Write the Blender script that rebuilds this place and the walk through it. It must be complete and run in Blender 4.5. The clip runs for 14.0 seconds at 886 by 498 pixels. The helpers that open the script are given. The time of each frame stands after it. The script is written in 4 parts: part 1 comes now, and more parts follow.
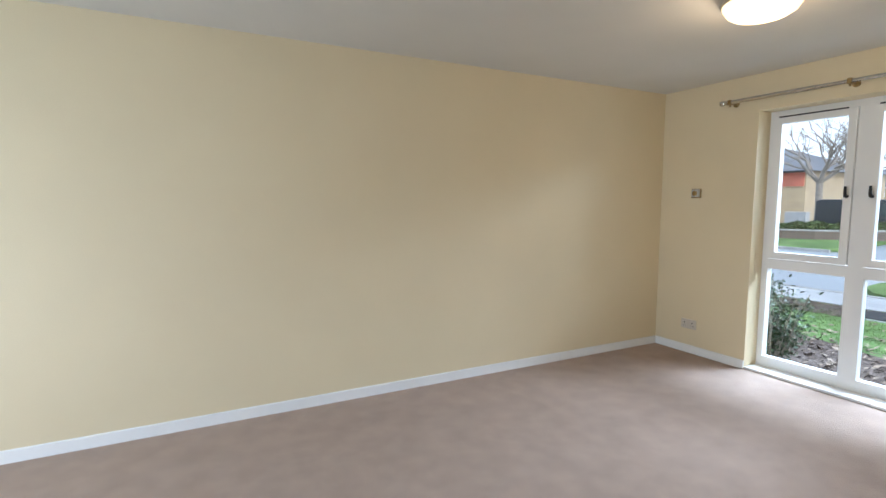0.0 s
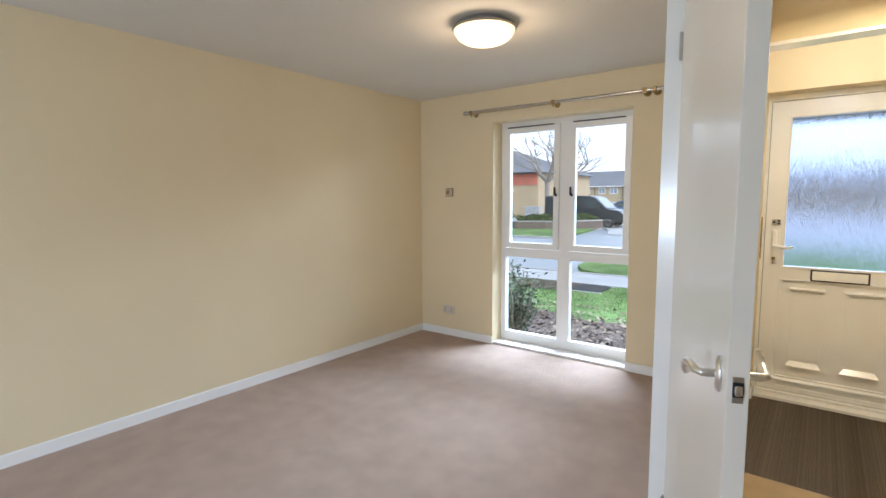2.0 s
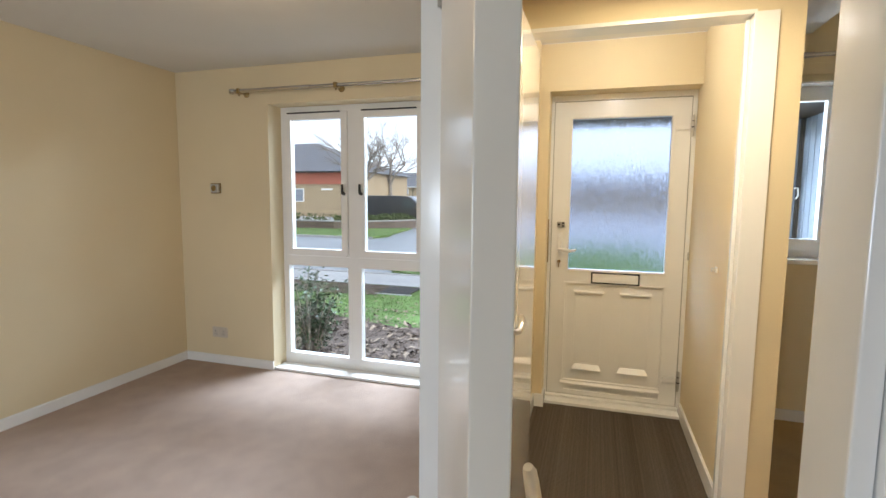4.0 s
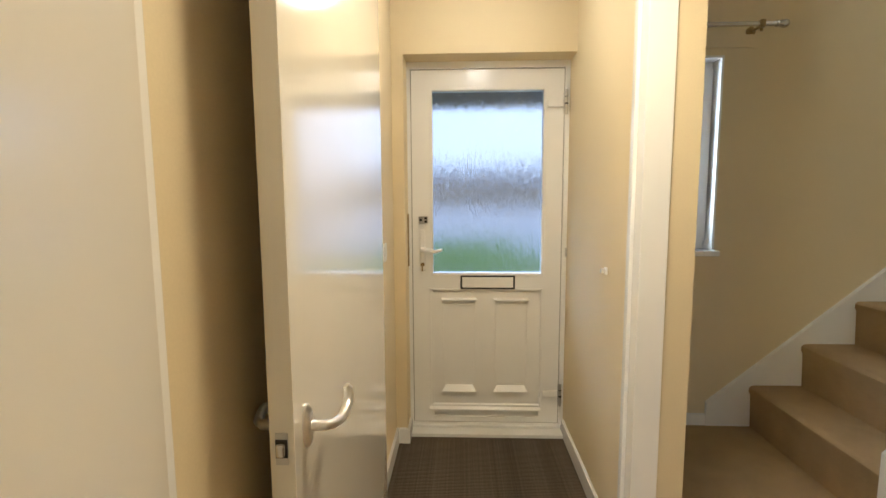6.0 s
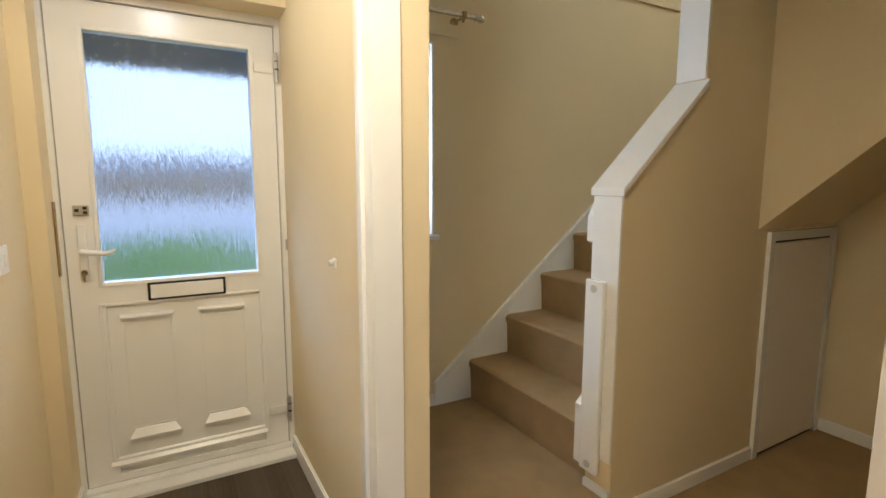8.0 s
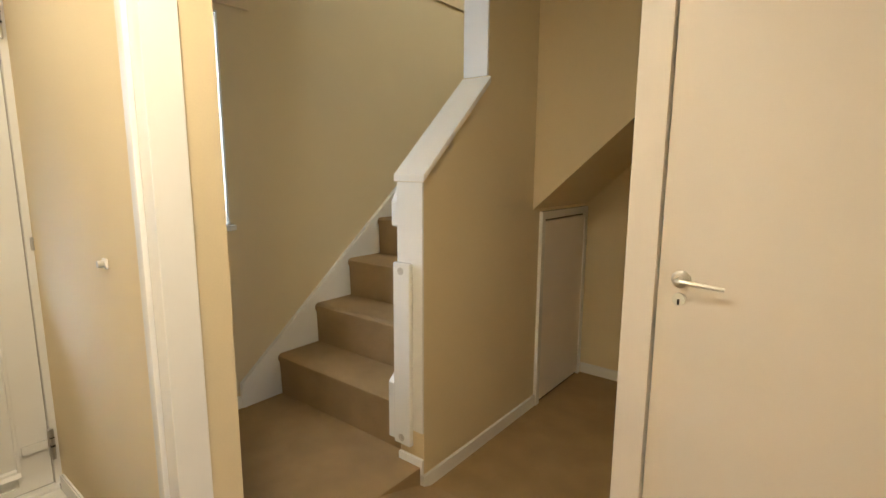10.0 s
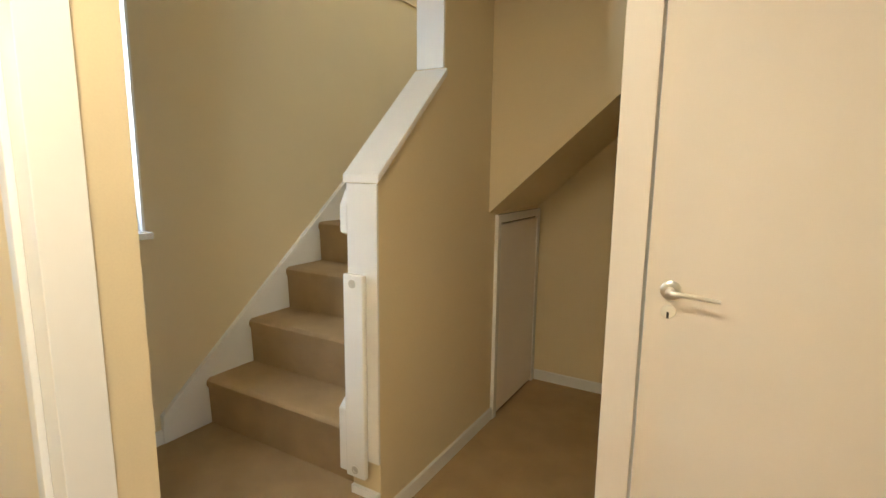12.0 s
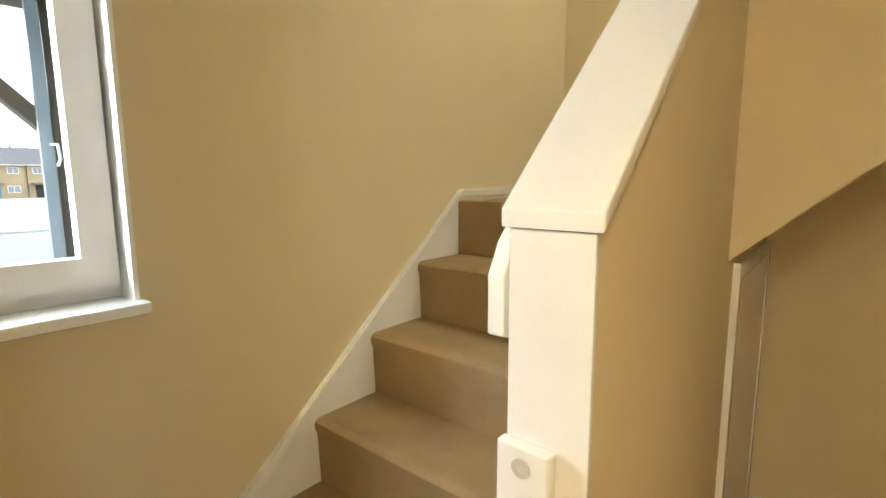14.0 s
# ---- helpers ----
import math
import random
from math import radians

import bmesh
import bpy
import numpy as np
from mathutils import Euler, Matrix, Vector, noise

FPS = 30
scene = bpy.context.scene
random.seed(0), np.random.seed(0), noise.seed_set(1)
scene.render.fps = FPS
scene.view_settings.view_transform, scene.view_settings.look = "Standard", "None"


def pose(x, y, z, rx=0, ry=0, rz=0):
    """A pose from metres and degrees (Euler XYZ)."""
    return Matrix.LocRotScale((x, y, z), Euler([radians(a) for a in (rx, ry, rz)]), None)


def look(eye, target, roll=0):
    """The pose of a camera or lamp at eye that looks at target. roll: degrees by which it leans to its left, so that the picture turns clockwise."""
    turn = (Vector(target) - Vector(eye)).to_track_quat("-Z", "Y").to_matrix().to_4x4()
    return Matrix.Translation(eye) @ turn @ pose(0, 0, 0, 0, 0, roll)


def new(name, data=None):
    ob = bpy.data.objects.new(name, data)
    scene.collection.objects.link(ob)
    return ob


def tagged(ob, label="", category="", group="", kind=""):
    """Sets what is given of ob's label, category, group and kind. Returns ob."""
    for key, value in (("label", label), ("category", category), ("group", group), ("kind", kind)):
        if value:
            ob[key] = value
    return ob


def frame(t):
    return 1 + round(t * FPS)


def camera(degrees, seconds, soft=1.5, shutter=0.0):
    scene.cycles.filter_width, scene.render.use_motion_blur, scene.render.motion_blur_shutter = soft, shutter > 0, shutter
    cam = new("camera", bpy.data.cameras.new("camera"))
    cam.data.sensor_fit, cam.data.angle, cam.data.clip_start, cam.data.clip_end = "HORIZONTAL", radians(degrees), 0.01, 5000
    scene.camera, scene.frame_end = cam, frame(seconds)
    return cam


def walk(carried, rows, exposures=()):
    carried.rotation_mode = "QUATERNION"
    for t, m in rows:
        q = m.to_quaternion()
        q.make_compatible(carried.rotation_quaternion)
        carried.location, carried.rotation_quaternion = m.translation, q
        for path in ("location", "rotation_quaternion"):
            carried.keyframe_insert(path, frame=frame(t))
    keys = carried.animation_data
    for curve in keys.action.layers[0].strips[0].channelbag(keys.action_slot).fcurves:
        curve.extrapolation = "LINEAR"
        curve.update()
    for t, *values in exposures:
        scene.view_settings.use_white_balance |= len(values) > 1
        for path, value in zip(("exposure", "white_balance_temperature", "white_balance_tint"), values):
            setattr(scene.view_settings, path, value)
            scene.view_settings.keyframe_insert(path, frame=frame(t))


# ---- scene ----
import collections

cam = camera(83.8, 14.0)
PATH = [
    (0, (-0.057, 0.19, 1.342), (0.858, 1.958, 1.15), 0.1),
    (0.5, (-0.075, 0.181, 1.358), (1.036, 1.832, 1.158), 0.1),
    (1, (-0.063, 0.171, 1.36), (1.219, 1.693, 1.158), -0.1),
    (1.5, (-0.038, 0.154, 1.356), (1.399, 1.53, 1.154), -0.1),
    (2, (0.015, 0.122, 1.358), (1.592, 1.334, 1.154), -0.3),
    (2.5, (0.166, 0.103, 1.365), (1.863, 1.142, 1.158), -0.2),
    (3, (0.354, 0.098, 1.375), (2.143, 0.966, 1.166), -0.3),
    (3.2, (0.412, 0.108, 1.365), (2.233, 0.907, 1.155), 0.0),
    (5.5, (1.204, 0.17, 1.348), (3.176, 0.429, 1.135), -0.3),
    (6, (1.353, 0.152, 1.335), (3.338, 0.232, 1.108), -0.3),
    (6.5, (1.488, 0.13, 1.306), (3.467, -0.045, 1.078), -0.2),
    (7, (1.606, 0.085, 1.286), (3.542, -0.362, 1.053), -0.1),
    (7.5, (1.656, 0.076, 1.291), (3.505, -0.648, 1.048), 0.0),
    (8, (1.678, 0.077, 1.289), (3.408, -0.893, 1.03), 0.1),
    (8.5, (1.679, 0.069, 1.278), (3.279, -1.101, 1.009), 0.1),
    (9, (1.681, 0.086, 1.28), (3.141, -1.252, 1.001), 0.2),
    (9.2, (1.682, 0.082, 1.286), (3.089, -1.309, 0.996), 0.2),
    (11.3, (1.755, 0.084, 1.297), (2.785, -1.601, 0.985), 0.6),
    (11.5, (1.784, 0.065, 1.295), (2.801, -1.629, 0.984), 0.6),
    (12, (1.883, -0.031, 1.291), (2.884, -1.734, 0.981), 0.7),
    (12.5, (2.032, -0.238, 1.303), (3.054, -1.929, 0.994), 0.5),
    (13, (2.213, -0.424, 1.287), (3.294, -2.08, 0.982), 0.3),
    (13.5, (2.471, -0.61, 1.321), (3.644, -2.2, 1.011), 0.1),
    (14, (2.713, -0.782, 1.324), (3.985, -2.297, 1.034), -0.3),
]
walk(cam, [(t, look(eye, target, roll)) for t, eye, target, roll in PATH], [(0, 0.57, 5650, 12), (2, 0.58, 5800, 14), (3, 0.52, 6000, 15), (5.5, 0.22, 6150, 13), (7, 0.33, 5650, 13), (8.5, 0.42, 6000, 13), (9.2, 0.47, 6250, 13), (11.5, 0.62, 6050, 12), (13, 0.92, 6100, 10), (14, 1.1, 6700, 9)])

# ---------------------------------------------------------------- light
world = bpy.data.worlds.new("sky")
scene.world = world
world.use_nodes = True
wn = world.node_tree
sky = wn.nodes.new("ShaderNodeTexSky")
sky.sky_type = "NISHITA"
sky.sun_disc = False
sky.sun_elevation, sky.sun_rotation = radians(35), radians(200)
sky.air_density, sky.dust_density, sky.ozone_density = 1.0, 4.0, 1.0
hazed = wn.nodes.new("ShaderNodeMixRGB")
hazed.inputs[0].default_value = 0.55
hazed.inputs[2].default_value = (10.8, 11.5, 12.6, 1)
wn.links.new(sky.outputs[0], hazed.inputs[1])
wn.links.new(hazed.outputs[0], wn.nodes["Background"].inputs[0])
wn.nodes["Background"].inputs[1].default_value = 0.15


def lamp(name, kind, m, energy, colour, **more):
    data = bpy.data.lights.new(name, kind)
    data.energy, data.color = energy, colour
    for k, v in more.items():
        if k == "size":
            data.size = v
        elif k == "size_y":
            data.shape, data.size_y = "RECTANGLE", v
        elif k == "angle":
            data.angle = v
        elif k == "radius":
            data.shadow_soft_size = v
    ob = new(name, data)
    ob.matrix_world = m
    return ob


DAY = (0.74, 0.88, 1.0)
WARM = (1.0, 0.72, 0.42)
lamp("sun", "SUN", look((-3.4, -9.4, 7.0), (0, 0, 0)), 1.5, (1.0, 0.96, 0.9), angle=radians(14))
# sky light that falls in through the openings
lamp("daylight_window", "AREA", look((6.95, 2.2, 3.3), (2.8, 2.0, 0.4)), 410, DAY, size=3.0, size_y=1.2)
lamp("daylight_porch", "AREA", look((6.6, 0.5, 2.65), (3.4, 0.0, 0.3)), 170, DAY, size=3.4, size_y=0.6)
lamp("daylight_stairs", "AREA", look((4.38, -0.71, 1.5), (3.9, -1.5, 1.4)), 11, DAY, size=0.08, size_y=0.9)
lamp("daylight_back", "AREA", look((-2.78, 1.5, 1.15), (1.2, 3.4, -0.9)), 58, DAY, size=1.6, size_y=0.65)
lamp("bulb_living", "POINT", pose(2.40, 1.66, 2.10), 4.5, WARM, radius=0.12)
lamp("bulb_hall", "AREA", pose(2.42, -0.12, 2.195), 14, (1.0, 0.83, 0.54), size=0.26, size_y=0.26)
# unseen lamp assumed in the lobby to brighten the wall over the front door
lamp("bulb_lobby_assumed", "POINT", pose(3.4, 0.05, 2.15), 5.2, (1.0, 0.95, 0.82), radius=0.07)
# added lamp out of view; stands in for cool daylight from upstairs
lamp("fill_landing", "POINT", pose(2.3, -2.9, 4.7), 44, (0.84, 0.95, 1.0), radius=0.12)


# ---------------------------------------------------------------- materials
def material(name, colour, rough=0.6, metal=0.0, vary=0.08, scale=3.0, grain=0.0, grain_scale=200.0, bump=0.0, bump_scale=120.0,
             spec=0.5, coat=0.0, stretch=None, second=None):
    """Paint, wood, metal or cloth: a base colour that drifts at two scales, and a fine relief."""
    m = bpy.data.materials.new(name)
    m.use_nodes = True
    nt = m.node_tree
    b = nt.nodes["Principled BSDF"]
    b.inputs["Roughness"].default_value, b.inputs["Metallic"].default_value = rough, metal
    b.inputs["Specular IOR Level"].default_value = spec
    b.inputs["Coat Weight"].default_value = coat
    b.inputs["Coat Roughness"].default_value = 0.08
    co = nt.nodes.new("ShaderNodeTexCoord")
    src = co.outputs["Object"]
    if stretch:
        mp = nt.nodes.new("ShaderNodeMapping")
        mp.inputs["Scale"].default_value = stretch
        nt.links.new(src, mp.inputs[0])
        src = mp.outputs[0]
    n1 = nt.nodes.new("ShaderNodeTexNoise")
    n1.inputs["Scale"].default_value, n1.inputs["Detail"].default_value = scale, 5
    n2 = nt.nodes.new("ShaderNodeTexNoise")
    n2.inputs["Scale"].default_value, n2.inputs["Detail"].default_value = grain_scale, 3
    nt.links.new(src, n1.inputs[0]), nt.links.new(src, n2.inputs[0])
    ramp = nt.nodes.new("ShaderNodeValToRGB")
    a = [max(0.0, c * (1 - vary)) for c in colour]
    z = list(second) if second else [min(1.0, c * (1 + vary)) for c in colour]
    ramp.color_ramp.elements[0].position, ramp.color_ramp.elements[1].position = 0.3, 0.7
    ramp.color_ramp.elements[0].color, ramp.color_ramp.elements[1].color = (*a, 1), (*z, 1)
    nt.links.new(n1.outputs["Fac"], ramp.inputs[0])
    out = ramp.outputs[0]
    if grain:
        mr = nt.nodes.new("ShaderNodeMapRange")
        mr.inputs["From Min"].default_value, mr.inputs["From Max"].default_value = 0.3, 0.7
        mr.inputs["To Min"].default_value, mr.inputs["To Max"].default_value = 1 - grain, 1 + grain
        nt.links.new(n2.outputs["Fac"], mr.inputs[0])
        mx = nt.nodes.new("ShaderNodeMixRGB")
        mx.blend_type, mx.inputs[0].default_value = "MULTIPLY", 1
        nt.links.new(out, mx.inputs[1]), nt.links.new(mr.outputs[0], mx.inputs[2])
        out = mx.outputs[0]
    nt.links.new(out, b.inputs["Base Color"])
    if bump:
        n3 = nt.nodes.new("ShaderNodeTexNoise")
        n3.inputs["Scale"].default_value, n3.inputs["Detail"].default_value = bump_scale, 4
        nt.links.new(src, n3.inputs[0])
        bp = nt.nodes.new("ShaderNodeBump")
        bp.inputs["Strength"].default_value, bp.inputs["Distance"].default_value = bump, 0.004
        nt.links.new(n3.outputs["Fac"], bp.inputs["Height"])
        nt.links.new(bp.outputs[0], b.inputs["Normal"])
    return m


def clear_glass(name):
    m = bpy.data.materials.new(name)
    m.use_nodes = True
    nt = m.node_tree
    nt.nodes.remove(nt.nodes["Principled BSDF"])
    t, g, mix, fr = (nt.nodes.new("ShaderNode" + k) for k in ("BsdfTransparent", "BsdfGlossy", "MixShader", "Fresnel"))
    t.inputs[0].default_value = (0.95, 0.98, 0.98, 1)
    g.inputs["Roughness"].default_value = 0.02
    fr.inputs[0].default_value = 1.45
    nt.links.new(fr.outputs[0], mix.inputs[0]), nt.links.new(t.outputs[0], mix.inputs[1]), nt.links.new(g.outputs[0], mix.inputs[2])
    nt.links.new(mix.outputs[0], nt.nodes["Material Output"].inputs[0])
    return m


def rain_glass(name):
    """Obscured glass with runs of vertical ripples."""
    m = bpy.data.materials.new(name)
    m.use_nodes = True
    nt = m.node_tree
    b = nt.nodes["Principled BSDF"]
    # blue tint puts the cool look of outdoor daylight into the glass colour
    b.inputs["Base Color"].default_value = (0.69, 0.81, 1.0, 1)
    b.inputs["Transmission Weight"].default_value = 1.0
    b.inputs["Roughness"].default_value = 0.1
    b.inputs["IOR"].default_value = 1.34
    co, mp, n, bp = (nt.nodes.new("ShaderNode" + k) for k in ("TexCoord", "Mapping", "TexNoise", "Bump"))
    mp.inputs["Scale"].default_value = (40, 70, 7)
    n.inputs["Scale"].default_value, n.inputs["Detail"].default_value = 1.0, 3
    bp.inputs["Strength"].default_value, bp.inputs["Distance"].default_value = 1.0, 0.006
    nt.links.new(co.outputs["Object"], mp.inputs[0]), nt.links.new(mp.outputs[0], n.inputs[0])
    nt.links.new(n.outputs["Fac"], bp.inputs["Height"]), nt.links.new(bp.outputs[0], b.inputs["Normal"])
    return m


def glow(name, colour, strength):
    m = bpy.data.materials.new(name)
    m.use_nodes = True
    b = m.node_tree.nodes["Principled BSDF"]
    b.inputs["Base Color"].default_value = (0.85, 0.8, 0.7, 1)
    b.inputs["Emission Color"].default_value, b.inputs["Emission Strength"].default_value = (*colour, 1), strength
    return m


CREAM = material("cream_wall_paint", (0.75, 0.63, 0.41), 0.75, vary=0.03, scale=1.3, grain=0.02, bump=0.06, bump_scale=260)
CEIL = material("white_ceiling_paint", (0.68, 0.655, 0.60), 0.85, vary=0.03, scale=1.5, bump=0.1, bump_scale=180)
GLOSS = material("white_gloss_paint", (0.88, 0.87, 0.84), 0.2, vary=0.02, scale=5, bump=0.03, bump_scale=35, coat=0.25)
DOOR = material("white_door_gloss", (0.83, 0.79, 0.70), 0.13, vary=0.02, scale=3, bump=0.006, bump_scale=22, spec=0.8, coat=1.0)
DOORA = material("white_door_eggshell", (0.83, 0.79, 0.71), 0.3, vary=0.02, scale=3, bump=0.01, bump_scale=22, coat=0.2)
SATIN = material("cream_door_satin", (0.86, 0.80, 0.74), 0.38, vary=0.02, scale=4, bump=0.03, bump_scale=50)
UPVC = material("white_upvc", (0.86, 0.85, 0.82), 0.28, vary=0.015, scale=6, coat=0.15)
CARPET = material("beige_carpet", (0.44, 0.338, 0.275), 0.95, vary=0.07, scale=6.5, grain=0.16, grain_scale=420, bump=0.9, bump_scale=380, spec=0.1)
# browner than CARPET; part of the difference is warm hall light in the colour
HALLC = material("brown_carpet_warm_lit", (0.41, 0.29, 0.155), 0.95, vary=0.08, scale=7, grain=0.18, grain_scale=420, bump=0.9, bump_scale=380, spec=0.1)
MAT = material("dark_ribbed_mat", (0.14, 0.112, 0.085), 0.95, vary=0.25, scale=6, grain=0.4, grain_scale=300, bump=0.8, bump_scale=300, spec=0.1)
CHROME = material("brushed_chrome", (0.62, 0.60, 0.57), 0.22, 1.0, vary=0.05, scale=30)
STEEL = material("satin_steel", (0.55, 0.53, 0.5), 0.32, 1.0, vary=0.06, scale=30)
LEVER = material("satin_aluminium", (0.80, 0.79, 0.77), 0.3, 1.0, vary=0.04, scale=30)
BRASS = material("aged_brass", (0.36, 0.25, 0.11), 0.35, 1.0, vary=0.2, scale=40)
DARK = material("black_parts_and_gap_shade", (0.015, 0.015, 0.016), 0.5, vary=0.1)
GAP_GREY = material("gap_shade_grey", (0.38, 0.36, 0.33), 0.6, vary=0.1)
GREYPL = material("grey_plastic", (0.55, 0.53, 0.48), 0.4, vary=0.04)
WHITEPL = material("white_plastic", (0.82, 0.80, 0.75), 0.3, vary=0.02)
AGEDPL = material("aged_cream_plastic", (0.60, 0.53, 0.44), 0.4, vary=0.04)
CLEAR = clear_glass("window_glass")
RAIN = rain_glass("rain_glass")
BOWL = glow("lit_opal_glass", (1.0, 0.70, 0.34), 1.2)


# ---------------------------------------------------------------- mesh helpers
def box(bm, x0, x1, y0, y1, z0, z1):
    v = [bm.verts.new(p) for p in ((x0, y0, z0), (x1, y0, z0), (x1, y1, z0), (x0, y1, z0), (x0, y0, z1), (x1, y0, z1), (x1, y1, z1), (x0, y1, z1))]
    for f in ((0, 3, 2, 1), (4, 5, 6, 7), (0, 1, 5, 4), (1, 2, 6, 5), (2, 3, 7, 6), (3, 0, 4, 7)):
        bm.faces.new([v[i] for i in f])
    return bm


def boxes(*dims):
    bm = bmesh.new()
    for d in dims:
        box(bm, *d)
    return bm


def soft(bm, w=0.003, n=2):
    bmesh.ops.bevel(bm, geom=list(bm.edges), offset=w, segments=n, affect="EDGES", profile=0.5)
    return bm


def softbox(*d, w=0.003, n=2):
    return soft(boxes(d), w, n)


def prism(bm, poly, axis, a, b):
    """A polygon of two coordinates drawn out along x, y or z."""
    def at(p, t):
        return (t, p[0], p[1]) if axis == "x" else (p[0], t, p[1]) if axis == "y" else (p[0], p[1], t)
    lo, hi = [bm.verts.new(at(p, a)) for p in poly], [bm.verts.new(at(p, b)) for p in poly]
    n = len(poly)
    bm.faces.new(lo), bm.faces.new(hi[::-1])
    for i in range(n):
        bm.faces.new((lo[i], hi[i], hi[(i + 1) % n], lo[(i + 1) % n]))
    bmesh.ops.recalc_face_normals(bm, faces=bm.faces)
    return bm


def tube(bm, pts, radii, n=10):
    """A round bar swept along points."""
    pts = [Vector(p) for p in pts]
    if not hasattr(radii, "__len__"):
        radii = [radii] * len(pts)
    rings, side = [], None
    for i, p in enumerate(pts):
        d = (pts[min(i + 1, len(pts) - 1)] - pts[max(i - 1, 0)]).normalized()
        if side is None:
            side = d.cross(Vector((0, 0, 1)) if abs(d.z) < 0.9 else Vector((1, 0, 0))).normalized()
        side = (side - d * side.dot(d)).normalized()
        up = d.cross(side)
        rings.append([bm.verts.new(p + radii[i] * (math.cos(k * math.tau / n) * side + math.sin(k * math.tau / n) * up)) for k in range(n)])
    for a, b in zip(rings, rings[1:]):
        for k in range(n):
            bm.faces.new((a[k], a[(k + 1) % n], b[(k + 1) % n], b[k]))
    bm.faces.new(rings[0][::-1]), bm.faces.new(rings[-1])
    return bm


def lathe(bm, prof, m=Matrix(), n=24):
    """Profile of (radius, height) turned about z, then moved by m."""
    rings = [[bm.verts.new(m @ Vector((r * math.cos(k * math.tau / n), r * math.sin(k * math.tau / n), h))) for k in range(n)] for r, h in prof]
    for a, b in zip(rings, rings[1:]):
        for k in range(n):
            bm.faces.new((a[k], a[(k + 1) % n], b[(k + 1) % n], b[k]))
    bm.faces.new(rings[0][::-1]), bm.faces.new(rings[-1])
    bmesh.ops.recalc_face_normals(bm, faces=bm.faces)
    return bm


def weigh_normals(me, limit=0.76):
    """Corner normals weighted by area, so that broad faces stay flat beside rounded edges."""
    faces = [(p.normal.copy(), p.area) for p in me.polygons]
    at = collections.defaultdict(list)
    for p in me.polygons:
        for v in p.vertices:
            at[v].append(p.index)
    out = []
    for p in me.polygons:
        for v in p.vertices:
            t = Vector()
            for q in at[v]:
                if faces[q][0].dot(p.normal) > limit:
                    t += faces[q][0] * faces[q][1]
            out.append(t.normalized() if t.length > 1e-12 else p.normal)
    me.normals_split_custom_set(out)


def mesh_of(name, bm, mat, smooth=False):
    me = bpy.data.meshes.new(name)
    bmesh.ops.recalc_face_normals(bm, faces=bm.faces)
    bm.to_mesh(me)
    bm.free()
    me.materials.append(mat)
    if smooth:
        me.shade_smooth()
        weigh_normals(me)
    return me


def part(name, bm, mat, parent, label="", smooth=True):
    ob = new(name, mesh_of(name, bm, mat, smooth))
    ob.parent = parent
    if label:
        ob["label"] = label
    return ob


def thing(name, label, category, group="", kind="", m=None):
    ob = tagged(new(name), label, category, group, kind)
    if m is not None:
        ob.matrix_world = m
    return ob


def struct(name, bm, mat, label, category, smooth=False):
    return tagged(new(name, mesh_of(name, bm, mat, smooth)), label, category, "", "structure")


# ---------------------------------------------------------------- plan
NY = 3.37            # north wall
LX = 3.885           # window wall
FX = 3.93            # wall with the front door
SX = 4.125           # wall by the stairs
OUT = 4.42           # outer face of the front
WX = -2.7            # wall behind
DY = -1.45           # wall with the flush door
CZ = 2.32            # ceiling
PY0, PY1 = 0.515, 0.582
VS0, VS1 = -0.585, -0.42
VX = 2.94            # doorway to the lobby
HEAD = 2.085
SW0, SW1 = 2.982, 3.12   # stair side wall
NEWEL, TURN_Y = -1.44, -2.37
RISE, GOING, ST0 = 0.243, 0.27, -1.47
AX1 = 2.165          # return wall beside the recess
BACK = -3.12
JY = -0.046          # jamb passed on the way into the hall
FALL, LOW = -1.18, 0.10   # the carpet dips into the recess

# ---------------------------------------------------------------- structure
bm = boxes((WX, 1.12, DY, NY, -0.12, 0), (1.12, LX, 0.55, NY, -0.12, 0), (LX, 4.06, 1.29, 2.52, -0.12, 0.0))
prism(bm, [(1.12, JY), (1.89, 0.55), (1.12, 0.55)], "z", -0.12, 0)
struct("floor", bm, CARPET, "beige cut-pile carpet laid wall to wall", "carpet")
bm = boxes((1.12, AX1, DY, JY, -0.12, 0), (AX1, 2.76, FALL, JY, -0.12, 0), (1.89, 2.76, JY, 0.55, -0.12, 0), (2.76, 2.95, FALL, VS1, -0.12, 0), (2.76, 2.95, PY0, 0.55, -0.12, 0),
           (2.95, SX, FALL, VS0, -0.12, 0), (SW0 + 0.01, SX, DY, FALL, -0.12, 0), (SW1, SX, BACK, DY, -0.12, 0))
prism(bm, [(1.12, JY), (1.89, JY), (1.89, 0.55)], "z", -0.12, 0)
prism(bm, [(FALL, 0), (FALL - 0.3, -LOW), (BACK, -LOW), (BACK, -0.2), (FALL, -0.2)], "x", AX1, SW0 + 0.01)
struct("floor_hall", bm, HALLC, "brown cut-pile carpet of the hall, its colour partly warm lamp light", "carpet")
struct("wall_north", boxes((WX - 0.15, LX, NY, NY + 0.15, 0, CZ)), CREAM, "smooth cream painted wall of the living room", "wall")
WY0, WY1, WZ1 = 1.29, 2.52, 2.04
struct("wall_window", boxes((LX, 4.125, WY1, NY + 0.15, -0.45, CZ), (LX, 4.125, PY1, WY0, -0.45, CZ), (LX, 4.125, WY0, WY1, WZ1, CZ), (LX + 0.17, 4.125, WY0, WY1, -0.45, 0.005)), CREAM,
       "cream painted wall round the tall window", "wall")
